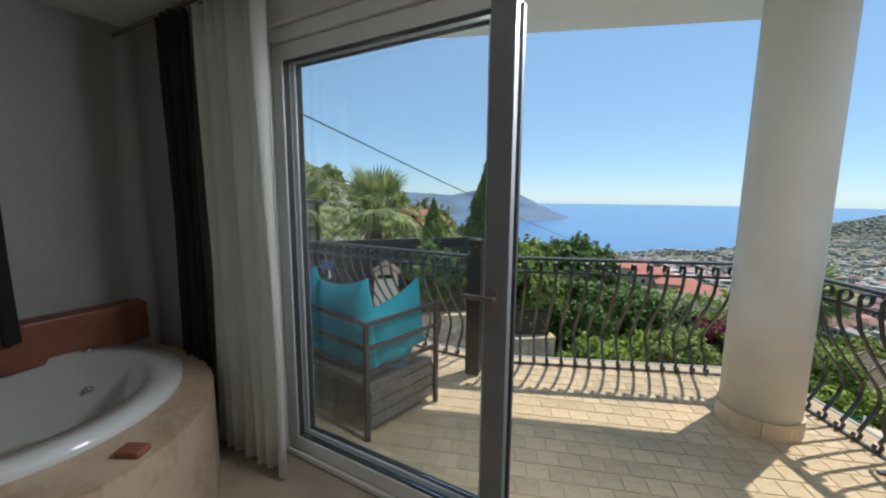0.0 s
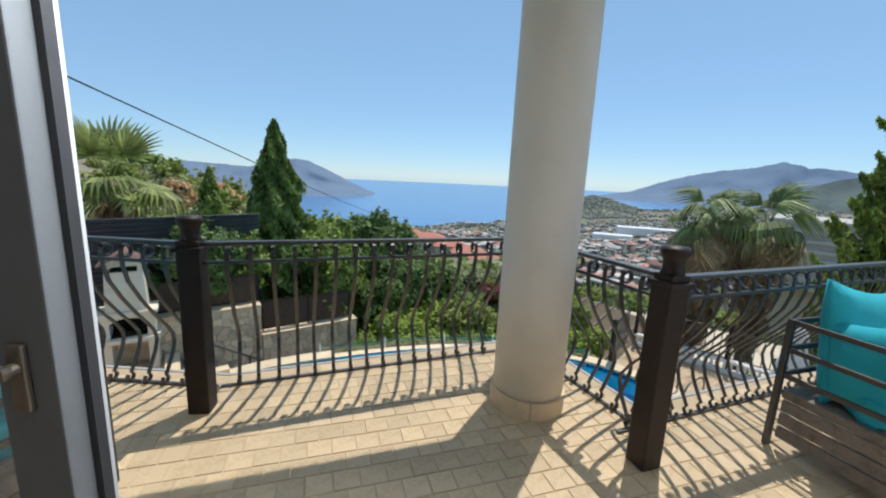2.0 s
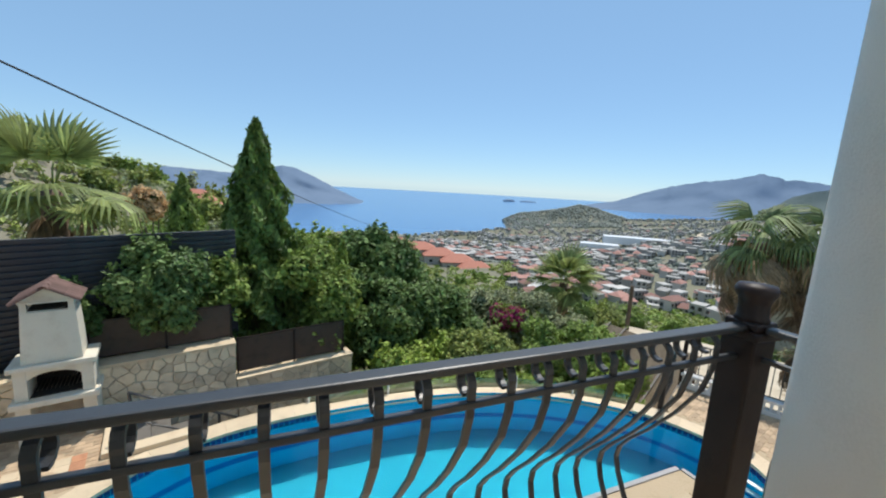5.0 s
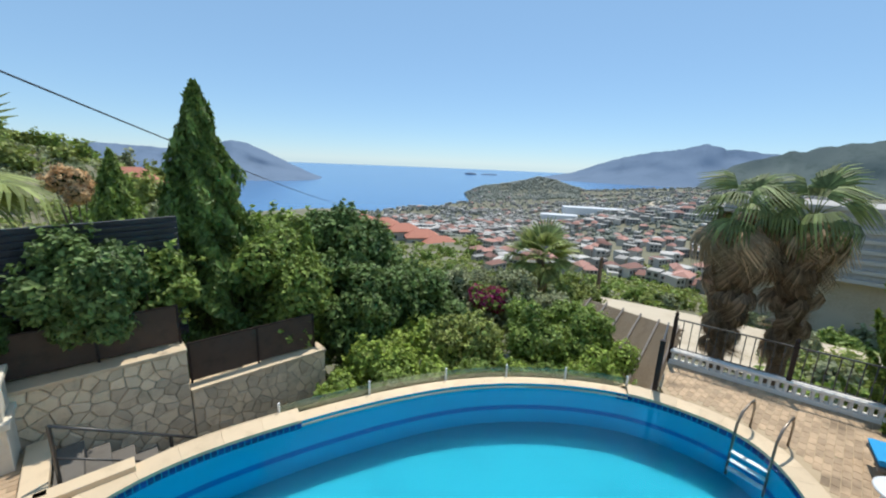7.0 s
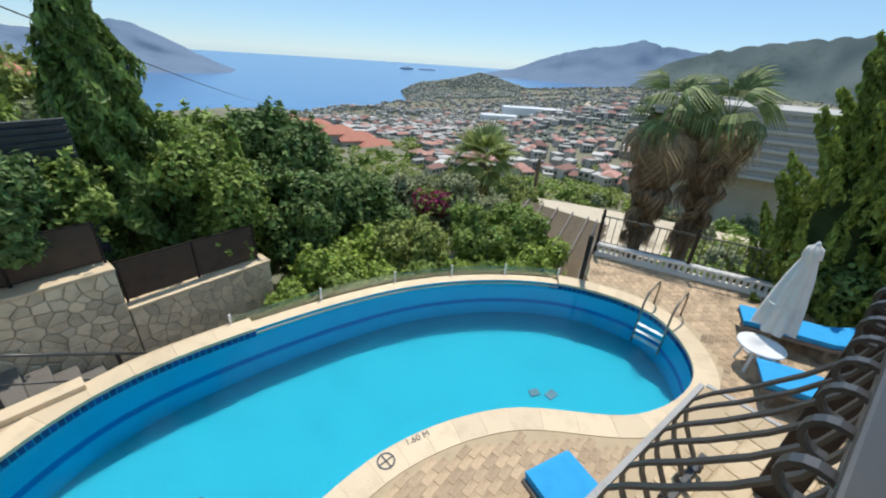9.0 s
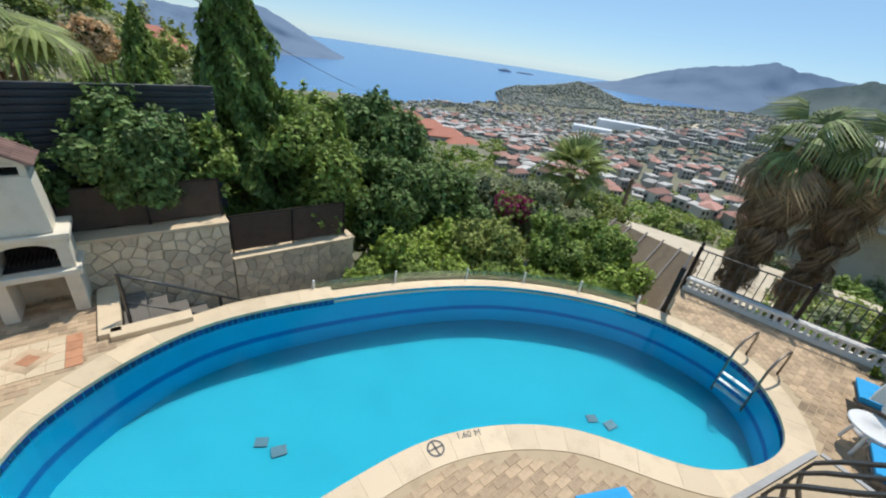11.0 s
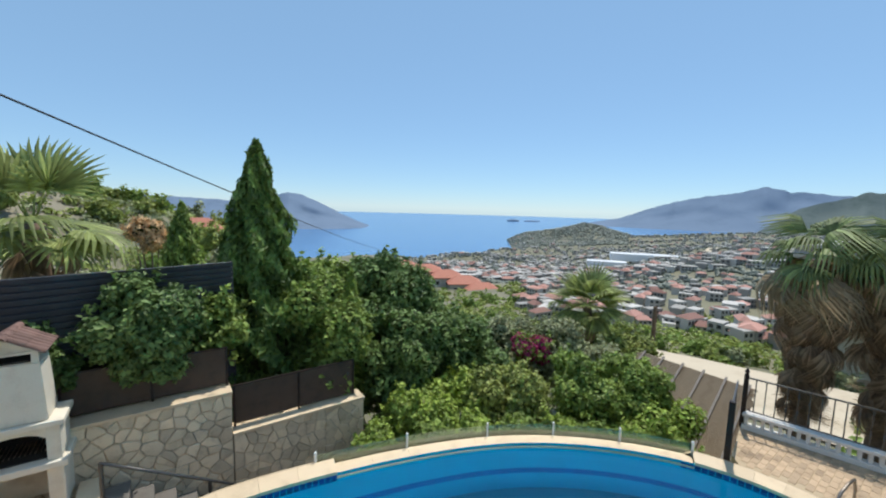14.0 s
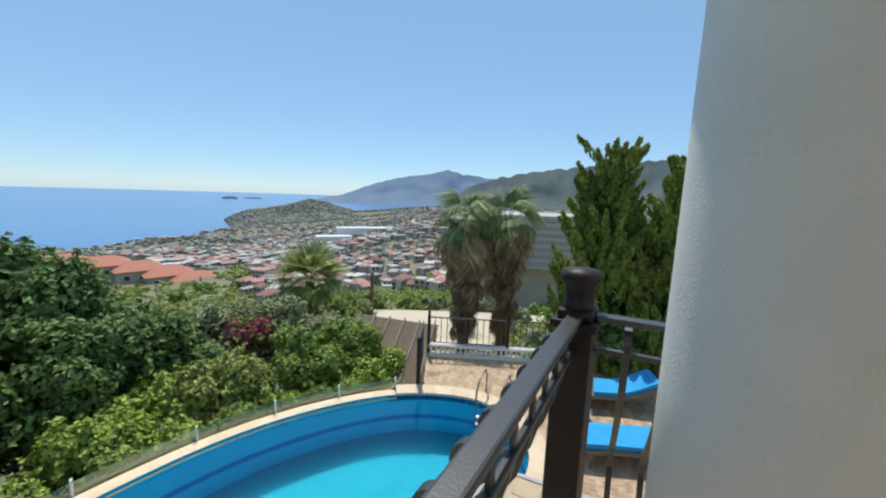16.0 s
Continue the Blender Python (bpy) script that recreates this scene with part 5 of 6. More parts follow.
# ---- red-roofed row houses below the garden ----
def villa(az, r, w, top_z, rot):
    x, y = EYE.x + r * math.sin(radians(az + 1.2)), EYE.y + r * math.cos(radians(az + 1.2))
    h = 6.5
    zb = top_z - h - 2.0
    hs = thing("house", "white two-storey house with a red tiled hip roof", "house", "row of red-roofed houses", pose(x, y, zb, 0, 0, rot))
    d = w * 0.8
    bm = bmn()
    box(bm, (w, d, h + 14), (0, 0, h / 2 - 7), bevel=0.05)
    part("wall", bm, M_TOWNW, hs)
    bm = bmn()
    e = [bm.verts.new((i * (w / 2 + 0.5), j * (d / 2 + 0.5), h)) for i, j in ((-1, -1), (1, -1), (1, 1), (-1, 1))]
    e2 = [bm.verts.new((v_.co.x, v_.co.y, h - 0.2)) for v_ in e]
    q0, q1 = bm.verts.new((-w * 0.2, 0, h + 2.0)), bm.verts.new((w * 0.2, 0, h + 2.0))
    for q in ((e[0], e[1], q1, q0), (e[2], e[3], q0, q1), (e[1], e[2], q1), (e[3], e[0], q0)):
        bm.faces.new(q)
    bm.faces.new(e2[::-1])
    for k in range(4):
        bm.faces.new((e2[k], e2[(k + 1) % 4], e[(k + 1) % 4], e[k]))
    part("roof", bm, M_ROOFT, hs, "red tiled hip roof")
    for fl in range(2):
        for k in range(3):
            bm = bmn()
            box(bm, (1.4, 0.12, 1.4), ((k - 1) * w / 3.2, -d / 2 - 0.02, 1.9 + fl * 3.0), bevel=0.02)
            win = part("window", bm, M_PLASTIC, hs, "white window frame")
            bm = bmn()
            box(bm, (1.15, 0.05, 1.15), ((k - 1) * w / 3.2, -d / 2 - 0.08, 1.9 + fl * 3.0))
            part("pane", bm, M_TOWNG, win, "dark pane")


for az, r, w, tz, rot in ((-13.0, 130, 11, -16.4, 15), (-9.6, 126, 11, -16.9, 15), (-6.4, 122, 10, -18.0, 15), (-3.6, 118, 10, -19.0, 12), (-0.9, 114, 10, -20.2, 12), (1.8, 112, 9, -21.4, 10), (4.3, 110, 9, -22.6, 10), (16, 95, 9, -20.6, -10), (24, 105, 9, -24, -10)):
    villa(az, r, w, tz, rot)
villa(-39.5, 60, 7, -0.6, 30)

# long terraced building on the east slope
eb = thing("building", "long pale building with open floors on the east slope", "building", at=pose(31, 30.5, -7, 0, 0, -38))
for k in range(8):
    bm = bmn()
    box(bm, (17, 9, 0.30), (0, 0, 1.2 + 0.74 * k), bevel=0.03)
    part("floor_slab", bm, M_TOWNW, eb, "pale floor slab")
    if k < 7:
        bm = bmn()
        box(bm, (16.6, 8.6, 0.42), (0, 0, 1.57 + 0.74 * k))
        part("storey", bm, M_SLAB, eb, "shaded grey storey")
bm = bmn()
box(bm, (15, 8, 14), (0, 1, -5.9))
part("base", bm, M_SAND, eb, "sandy retaining base")

# timber pergola roof below the gate
pg = thing("pergola", "tan reed pergola roof with timber battens below the terrace", "pergola", at=pose(2.55, 9.6, -3.05, 16, 4, -40))
bm = bmn()
box(bm, (2.6, 3.4, 0.03), (0, 0, 0))
part("roof_sheet", bm, M_REED, pg, "brown reed sheet")
reed = bmn()
rod(reed, (-1.32, 0, 0), (1.32, 0, 0), 0.022, seg=5)
reed = mesh_of("reed", reed, M_REED)
rg = random.Random(31)
for k in range(62):
    o = new("reed", reed)
    o.parent = pg
    o.location = (rg.uniform(-0.05, 0.05), -1.68 + 0.0545 * k, 0.022)
for k in range(6):
    bm = bmn()
    box(bm, (0.05, 3.45, 0.045), (-1.2 + 0.48 * k, 0, 0.066), bevel=0.004)
    part("batten", bm, M_RATTAN, pg, "weathered batten")
for x in (-1.25, 1.25):
    bm = bmn()
    box(bm, (0.08, 3.5, 0.09), (x, 0, -0.06))
    part("beam", bm, M_WOOD, pg)
    for y in (-1.5, 1.5):
        bm = bmn()
        box(bm, (0.09, 0.09, 4.4), (x, y, -2.3))
        part("post", bm, M_WOOD, pg)
bm = bmn()
rod(bm, (7.32, 21.6, ground(7.32, 21.6) - 0.5), (7.32, 21.6, -3.45), 0.13, 0.10)
solo("utility_pole", bm, M_BARK, "dark wooden utility pole below the garden", "pole")
bm = bmn()
a, b = Vector((-13.1, 10.3, 3.50)), Vector((-17.6, 42.4, -1.6))
far = b + (b - a) * 2.2
near = a - (b - a) * 0.9
n = 40
tube(bm, [near.lerp(far, i / n) - Vector((0, 0, 1.1 * math.sin(math.pi * i / n))) + Vector((0, 0, 0.55)) for i in range(n + 1)], 0.026, 6)
solo("cable", bm, M_CABLE, "black overhead cable crossing the garden", "cable")

# shed above the screen
sh = thing("shed", "cream boarded shed with a flat roof above the garden", "shed", at=pose(-14.0, 5.2, -4.0, 0, 0, 60))
bm = bmn()
box(bm, (2.6, 2.2, 5.3), (0, 0, 2.65))
part("wall", bm, M_BBQ, sh)
bm = bmn()
box(bm, (3.0, 2.6, 0.12), (0, 0, 5.37), bevel=0.01)
part("roof", bm, M_RATTAN, sh, "grey flat roof")
for x in (-1.3, 1.3):
    bm = bmn()
    box(bm, (0.14, 0.14, 5.3), (x, -1.15, 2.65))
    part("post", bm, M_BARK, sh, "dark timber post")
for k in range(7):
    bm = bmn()
    box(bm, (0.02, 0.03, 1.5), (-1.05 + 0.35 * k, -1.11, 4.4))
    part("board_joint", bm, M_RATTAN, sh)


# ---- plants ----
def leaf_mesh(name, pts, nrm, size, rng, material, long=1.6, up=0.0):
    """Folded diamond leaves at pts, facing roughly along nrm."""
    n = len(pts)
    nrm = nrm + rng.normal(0, 0.55, (n, 3))
    nrm /= np.linalg.norm(nrm, axis=1, keepdims=True)
    t = rng.normal(0, 1, (n, 3)) + np.array([0, 0, up])
    t -= nrm * (t * nrm).sum(1, keepdims=True)
    t /= np.linalg.norm(t, axis=1, keepdims=True)
    b = np.cross(nrm, t)
    s = size * rng.uniform(0.6, 1.35, (n, 1))
    v = np.stack([pts - t * s * long * 0.5, pts + b * s * 0.5 + nrm * s * 0.12, pts + t * s * long * 0.5 - nrm * s * 0.15, pts - b * s * 0.5 + nrm * s * 0.12], 1).reshape(-1, 3)
    idx = np.arange(n)[:, None] * 4
    f = np.concatenate([idx + np.array([[0, 1, 2]]), idx + np.array([[0, 2, 3]])])
    return raw(name, v.tolist(), f.tolist(), material, False)


def blob_points(rng, blobs, n, flat=1.0, inner=0.72):
    w = np.array([b[3] ** 2 for b in blobs])
    k = rng.choice(len(blobs), n, p=w / w.sum())
    B = np.array(blobs)[k]
    d = rng.normal(0, 1, (n, 3))
    d /= np.linalg.norm(d, axis=1, keepdims=True)
    rad = B[:, 3:4] * rng.uniform(inner, 1.10, (n, 1)) * (1 + 0.16 * np.sin(d[:, :1] * 5 + B[:, :1] * 7) * np.cos(d[:, 1:2] * 6))
    return B[:, :3] + d * rad * np.array([1, 1, flat]), d


def core_mesh(blobs, f=0.66, flat=1.0):
    bm = bmn()
    for x, y, z, r in blobs:
        bmesh.ops.create_icosphere(bm, subdivisions=2, radius=r * f, matrix=Matrix.Translation((x, y, z)) @ Matrix.Diagonal((1, 1, flat, 1)))
    for v_ in bm.verts:
        v_.co += Vector((noise.noise(v_.co * 3), noise.noise(v_.co * 3 + Vector((9, 0, 0))), noise.noise(v_.co * 3 + Vector((0, 9, 0))))) * 0.08
    return bm


def make_blobs(rng, at, size, n, r):
    """Scattered clumps filling an ellipsoid."""
    out = []
    for _ in range(n):
        d = rng.normal(0, 1, 3)
        d /= np.linalg.norm(d)
        k = rng.uniform(0.25, 1) ** 0.5
        rr = rng.uniform(*r)
        out.append((at[0] + d[0] * size[0] * k * 0.8, at[1] + d[1] * size[1] * k * 0.8, at[2] + d[2] * size[2] * k * 0.8, rr))
    return out


def bush(name, label, at, size, material, n_leaf, leaf, n_blob=14, r=(0.3, 0.55), seed=0, category="bush", accent=None, base=None, core=0.6):
    rng = np.random.default_rng(seed + 100)
    blobs = make_blobs(rng, at, size, n_blob, r)
    t = thing(name, label, category)
    pts, d = blob_points(rng, blobs, n_leaf)
    # loose sprigs standing out of the outline
    ns, per = n_leaf // 110, 16
    k = rng.choice(n_leaf, ns)
    ax = d[k] + np.array([0, 0, 0.6]) + rng.normal(0, 0.35, (ns, 3))
    ax /= np.linalg.norm(ax, axis=1, keepdims=True)
    s = rng.uniform(0, 1, (ns, per, 1)) * rng.uniform(1.5, 5.0, (ns, 1, 1)) * leaf
    sp = pts[k][:, None] + ax[:, None] * s + rng.normal(0, leaf * 0.45, (ns, per, 3))
    pts = np.concatenate([pts, sp.reshape(-1, 3)])
    d = np.concatenate([d, (ax[:, None] + rng.normal(0, 0.5, (ns, per, 3))).reshape(-1, 3)])
    o = new("foliage", leaf_mesh("foliage", pts, d + np.array([0, 0, 0.5]), leaf, rng, material))
    o.parent = t
    tagged(part("shade_core", core_mesh(blobs, core), M_CORE, t, "solid core darkened for inner shade"), kind="stuff")
    bm = bmn()
    zb = at[2] - size[2] - 0.6 if base is None else base
    for k in range(4):
        b = blobs[k]
        tube(bm, [(at[0] + 0.1 * (k - 1.5), at[1], zb), (lerp(at[0], b[0], 0.5), lerp(at[1], b[1], 0.5), lerp(zb, b[2], 0.55)), b[:3]], [0.07, 0.045, 0.015], 6)
    part("stem", bm, M_BARK, t, "brown stems")
    if accent:
        pts, d = blob_points(rng, blobs, accent[1], inner=0.95)
        o = new("blossom", leaf_mesh("blossom", pts, d, accent[2], rng, accent[0]))
        o.parent = t
        tagged(o, accent[3], kind="stuff")
    return t


def conifer(name, label, at, height, radius, material, n_leaf, leaf, seed, power=1.0, ragged=0.25, core=0.7, tiers=0):
    rng = np.random.default_rng(seed + 300)
    t = thing(name, label, "tree")
    h = rng.uniform(0, 1, n_leaf) ** 1.25
    a = rng.uniform(0, 2 * np.pi, n_leaf)
    prof = radius * np.minimum(1, (1 - h) ** power * 1.08 + 0.015) * np.minimum(1, 0.55 + h * 5)
    wob = 1 + ragged * np.sin(a * 3 + h * 17) * np.cos(a * 5 - h * 11) + ragged * 0.7 * np.sin(a * 7 + h * 40)
    rr = prof * wob * rng.uniform(0.72, 1.12, n_leaf)
    pts = np.stack([at[0] + rr * np.cos(a), at[1] + rr * np.sin(a), at[2] + h * height + rng.normal(0, 0.03, n_leaf)], 1)
    d = np.stack([np.cos(a), np.sin(a), np.full(n_leaf, 0.35)], 1)
    o = new("foliage", leaf_mesh("foliage", pts, d, leaf, rng, material, long=2.2, up=2.2))
    o.parent = t
    bm = bmn()
    lathe(bm, [(radius * core * min(1, (1 - k / 12) ** power) * min(1, 0.55 + k / 12 * 5) + 0.005, height * k / 12 * 0.96) for k in range(13)], 14, at)
    part("shade_core", bm, M_CORE, t, "solid core darkened for inner shade")
    bm = bmn()
    tube(bm, [(at[0], at[1], at[2] - 2.0), (at[0], at[1], at[2] + height * 0.6)], [0.16, 0.05], 8)
    part("trunk", bm, M_BARK, t, "brown trunk")
    return t


def plume_tree(label, at, height, radius, material, n_plume, per, leaf, seed):
    """A bushy conifer of many upright feathery plumes."""
    rng = np.random.default_rng(seed + 700)
    t = thing("thuja", label, "tree")
    P, D = [], []
    for k in range(n_plume):
        h = rng.uniform(0.02, 0.9) ** 0.9
        a = rng.uniform(0, 2 * np.pi)
        rad = radius * (1 - h) ** 0.75 * rng.uniform(0.45, 1.0)
        ln = rng.uniform(0.7, 1.35) * (0.75 + 0.35 * (1 - h))
        out = np.array([np.cos(a), np.sin(a), 0])
        p0 = np.array(at) + out * rad * 0.75 + np.array([0, 0, h * height])
        ax = out * rng.uniform(0.3, 0.95) + np.array([0, 0, 1.0])
        ax /= np.linalg.norm(ax)
        s = rng.uniform(0, 1, (per, 1)) ** 0.8
        d = rng.normal(0, 1, (per, 3))
        d -= ax * (d @ ax)[:, None]
        d /= np.linalg.norm(d, axis=1, keepdims=True)
        w = 0.15 * (1 - s) ** 0.8 * np.minimum(1, s * 6 + 0.35) + 0.015
        P.append(p0 + ax * s * ln + d * w * rng.uniform(0.5, 1.1, (per, 1)))
        D.append(d + ax * 0.5)
    s = np.linspace(0, 1, 500)[:, None]
    tip = np.array(at) + np.array([0, 0, height * 0.78]) + s * np.array([0.05, 0, height * 0.22])
    d = rng.normal(0, 1, (500, 3))
    d /= np.linalg.norm(d, axis=1, keepdims=True)
    P.append(tip + d * (0.25 * (1 - s) + 0.02))
    D.append(d)
    o = new("foliage", leaf_mesh("foliage", np.concatenate(P), np.concatenate(D), leaf, rng, material, long=2.6, up=2.5))
    o.parent = t
    bm = bmn()
    lathe(bm, [(radius * 0.52 * (1 - k / 12) ** 0.75 + 0.01, height * k / 12 * 0.92) for k in range(13)], 14, at)
    part("shade_core", bm, M_CORE, t, "solid core darkened for inner shade")
    bm = bmn()
    tube(bm, [(at[0], at[1], at[2] - 1.0), (at[0], at[1], at[2] + height * 0.6)], [0.16, 0.05], 8)
    part("trunk", bm, M_BARK, t, "brown trunk")


conifer("cypress", "tall dense green cypress beside the slatted screen", (-7.0, 8.42, -4.0), 6.76, 1.30, L_CYP, 30000, 0.085, 1, power=0.82, ragged=0.32)
conifer("cypress", "slim young green cypress in the hedge", (-5.15, 9.2, -3.6), 3.5, 0.55, L_MID, 7000, 0.07, 2, power=0.8)
bush("tree", "round-crowned dark green tree behind the cypress", (-5.15, 11.4, -1.3), (2.0, 1.5, 1.55), L_DARK, 24000, 0.10, 44, (0.4, 0.62), 3, "tree", base=-6.5)
bush("tree", "broad mid-green tree between the cypress and the round-crowned tree", (-6.75, 11.0, -1.1), (1.5, 1.2, 1.5), L_MID, 16000, 0.095, 30, (0.35, 0.55), 44, "tree", base=-6.5)
bush("hedge_bush", "dense mid-green shrub at the foot of the cypress", (-5.75, 8.6, -1.5), (1.15, 0.9, 1.6), L_MID, 16000, 0.075, 22, (0.35, 0.55), 4, base=-5)
bush("hedge_bush", "dark green laurel hedge above the lower wall", (-4.3, 9.6, -2.2), (1.7, 1.1, 1.6), L_DARK, 16000, 0.08, 34, (0.3, 0.5), 5, base=-5.5)
bush("hedge_bush", "dark green laurel hedge beyond the pool", (-2.7, 10.4, -2.6), (1.8, 1.2, 1.35), L_DARK, 15000, 0.08, 34, (0.3, 0.5), 6, base=-5.8)
bush("hedge_bush", "grey-green tall shrubs on the slope", (-1.2, 12.6, -3.1), (2.6, 1.4, 1.25), L_GREY, 12000, 0.09, 20, (0.4, 0.6), 7, base=-6)
bush("low_bush", "bright green low shrub beyond the glass barrier", (-3.4, 8.3, -3.1), (1.3, 0.8, 0.65), L_BRIGHT, 11000, 0.075, 12, (0.28, 0.42), 8, base=-5)
bush("low_bush", "bright green low shrub on the slope", (-2.5, 8.8, -2.95), (1.0, 0.75, 0.65), L_BRIGHT, 8000, 0.075, 10, (0.26, 0.4), 9, base=-5)
for k, dd in ((27, 0.95), (30, 0.85), (33, 0.80), (36, 0.80), (39, 0.85), (42, 0.80), (45, 0.85), (48, 0.85)):
    q = offset(POOL, dd)[k]
    bush("low_bush", "low green shrub just behind the glass barrier", (q[0], q[1], Z_LOW - 0.42), (0.55, 0.42, 0.38), (L_BRIGHT, L_YEL, L_MID)[k % 3 if k % 2 else 2], 3200, 0.06, 9, (0.18, 0.30), 30 + k, base=-5.3)
bush("flower_bush", "yellow-green shrub beyond the pool", (-1.25, 8.8, -2.72), (1.25, 0.95, 0.85), L_YEL, 13000, 0.06, 24, (0.2, 0.36), 10, base=-5)
bush("hedge_bush", "dense green shrub beyond the pool", (0.85, 9.25, -2.5), (1.6, 1.15, 1.1), L_MID, 20000, 0.065, 30, (0.24, 0.42), 11, base=-5)
bush("hedge_bush", "dense green shrub beside the gate", (1.5, 8.6, -2.95), (1.05, 0.8, 0.75), L_BRIGHT, 9000, 0.06, 12, (0.26, 0.4), 12, base=-5)
bush("hedge_bush", "olive-green shrubs behind the flowering bush", (0.3, 12.2, -2.9), (2.2, 1.1, 1.05), L_GREY, 14000, 0.085, 26, (0.3, 0.5), 25, base=-6)
bush("hedge_bush", "dusty green shrubs on the slope beside the pergola", (2.5, 13.6, -3.5), (1.5, 1.2, 0.95), L_YEL, 10000, 0.085, 22, (0.3, 0.5), 26, base=-6)
bush("bougainvillea", "pink flowering bougainvillea on the slope", (-0.55, 11.3, -2.45), (0.6, 0.4, 0.32), L_MID, 2500, 0.07, 8, (0.2, 0.32), 13, accent=(L_PINK, 3200, 0.065, "pink blossoms"), base=-5.5)
bush("climbing_shrub", "green climbing shrub between the screen and the wall", (-7.75, 6.0, -0.75), (1.5, 0.8, 1.15), L_DARK, 26000, 0.065, 46, (0.16, 0.34), 14, base=-2.5)
bush("climbing_shrub", "green climbing shrub hanging over the wall fence", (-7.15, 6.75, -0.85), (0.75, 0.6, 0.75), L_MID, 9000, 0.08, 24, (0.15, 0.3), 24, base=-2.5)
bush("dry_bush", "dry orange-brown shrub on the hillside", (-15.4, 14.6, 0.1), (0.75, 0.6, 0.7), L_DRY, 2500, 0.10, 10, (0.25, 0.4), 27, base=-4)
bush("climbing_shrub", "green climber on the screen beside the barbecue", (-8.55, 5.2, -0.9), (0.6, 0.4, 0.7), L_DARK, 6000, 0.07, 14, (0.15, 0.3), 15, base=-2.5)
conifer("young_pine", "small bright green conifer behind the screen", (-12.2, 12.5, -2.6), 4.0, 0.9, L_MID, 6000, 0.09, 16, power=0.8)
rr_ = np.random.default_rng(55)
for k in range(60):
    az, r = rr_.uniform(-76, -31), 17 * 6 ** rr_.uniform(0, 1)
    x, y = EYE.x + r * math.sin(radians(az)), EYE.y + r * math.cos(radians(az))
    s = rr_.uniform(0.7, 1.4) * (0.6 + r / 110)
    bush("hillside_tree", "dusty green tree on the dry hillside", (x, y, ground(x, y) + s * 0.8), (s, s, s * 0.75), (L_GREY, L_YEL, L_MID)[k % 3], 2600, 0.12 + r * 0.004, 9, (0.35 * s, 0.6 * s), 60 + k, "tree", base=ground(x, y) - 0.3)
for k in range(150):
    az, r = rr_.uniform(-30, 55), 14 * 7 ** rr_.uniform(0, 1)
    x, y = EYE.x + r * math.sin(radians(az)), EYE.y + r * math.cos(radians(az))
    if (10 < az < 44 and r < 36) or (az > 8 and r > 48):
        continue
    s = rr_.uniform(0.6, 1.2) * (0.7 + r / 120)
    bush("slope_bush", "dusty green bush on the slope below", (x, y, ground(x, y) + s * 0.5), (s * 1.2, s, s * 0.6), (L_GREY, L_MID, L_YEL)[k % 3], 2200, 0.10 + r * 0.003, 8, (0.3 * s, 0.5 * s), 160 + k, base=ground(x, y) - 0.3)


def scrub(label, az0, az1, r0, r1, n, per, material, seed):
    rng = np.random.default_rng(seed)
    P, D, S = [], [], []
    for _ in range(n):
        a, r = rng.uniform(az0, az1), r0 * (r1 / r0) ** rng.uniform(0, 1)
        x, y = EYE.x + r * math.sin(radians(a)), EYE.y + r * math.cos(radians(a))
        if (20 < a < 44 and r < 36) or (a > 8 and r > 80):
            continue
        s = rng.uniform(0.35, 0.9) * (0.7 + r / 130)
        d = rng.normal(0, 1, (per, 3))
        d /= np.linalg.norm(d, axis=1, keepdims=True)
        d[:, 2] = np.abs(d[:, 2])
        P.append(np.array([x, y, ground(x, y)]) + d * s * rng.uniform(0.5, 1.1, (per, 1)) * np.array([1.2, 1.2, 0.9]))
        D.append(d)
        S.append(np.full((per, 1), 0.10 + 0.0042 * r))
    P, D, S = np.concatenate(P), np.concatenate(D), np.concatenate(S)
    tagged(new("scrub", leaf_mesh("scrub", P, D + np.array([0, 0, 0.4]), S, rng, material)), label, "scrub", kind="stuff")


scrub("dry yellow-green scrub on the hillside", -88, -30, 17, 190, 1500, 34, L_YEL, 901)
scrub("grey-green scrub on the hillside", -88, -30, 17, 190, 1100, 34, L_GREY, 902)
scrub("dusty scrub on the slope below the garden", -30, 60, 16, 130, 1700, 34, L_YEL, 903)
scrub("green scrub on the slope below the garden", -30, 60, 16, 130, 900, 30, L_MID, 904)


def frond_mesh(name, material, blades, length, petiole, droop, spread=150, wide=0.028):
    """A fan-palm leaf: stalk along +x, a fan of narrow blades with drooping tips."""
    bm = bmn()
    tube(bm, [(0, 0, 0), (petiole * 0.5, 0, 0.03), (petiole, 0, 0)], [0.018, 0.013, 0.010], 5)
    for k in range(blades):
        a = radians(lerp(-spread / 2, spread / 2, k / (blades - 1)))
        ln = length * (0.72 + 0.28 * math.cos(a)) * random.uniform(0.9, 1.08)
        dx, dy = math.cos(a), math.sin(a)
        w = wide * length / 0.8
        prev = None
        for t, wd, dz in ((0.0, 0.35, 0.0), (0.45, 1.0, -0.05), (0.75, 0.7, -0.30), (1.0, 0.08, -0.85)):
            c = Vector((petiole + dx * ln * t * (1 - 0.25 * droop * t), dy * ln * t * (1 - 0.25 * droop * t), droop * dz * ln * t))
            s = Vector((-dy, dx, 0)) * w * wd
            cur = (bm.verts.new(c - s), bm.verts.new(c + Vector((0, 0, 0.018 * wd))), bm.verts.new(c + s))
            if prev:
                for i in range(2):
                    bm.faces.new((prev[i], prev[i + 1], cur[i + 1], cur[i]))
            prev = cur
    me = bpy.data.meshes.new(name)
    bm.to_mesh(me)
    bm.free()
    me.materials.append(material)
    return me


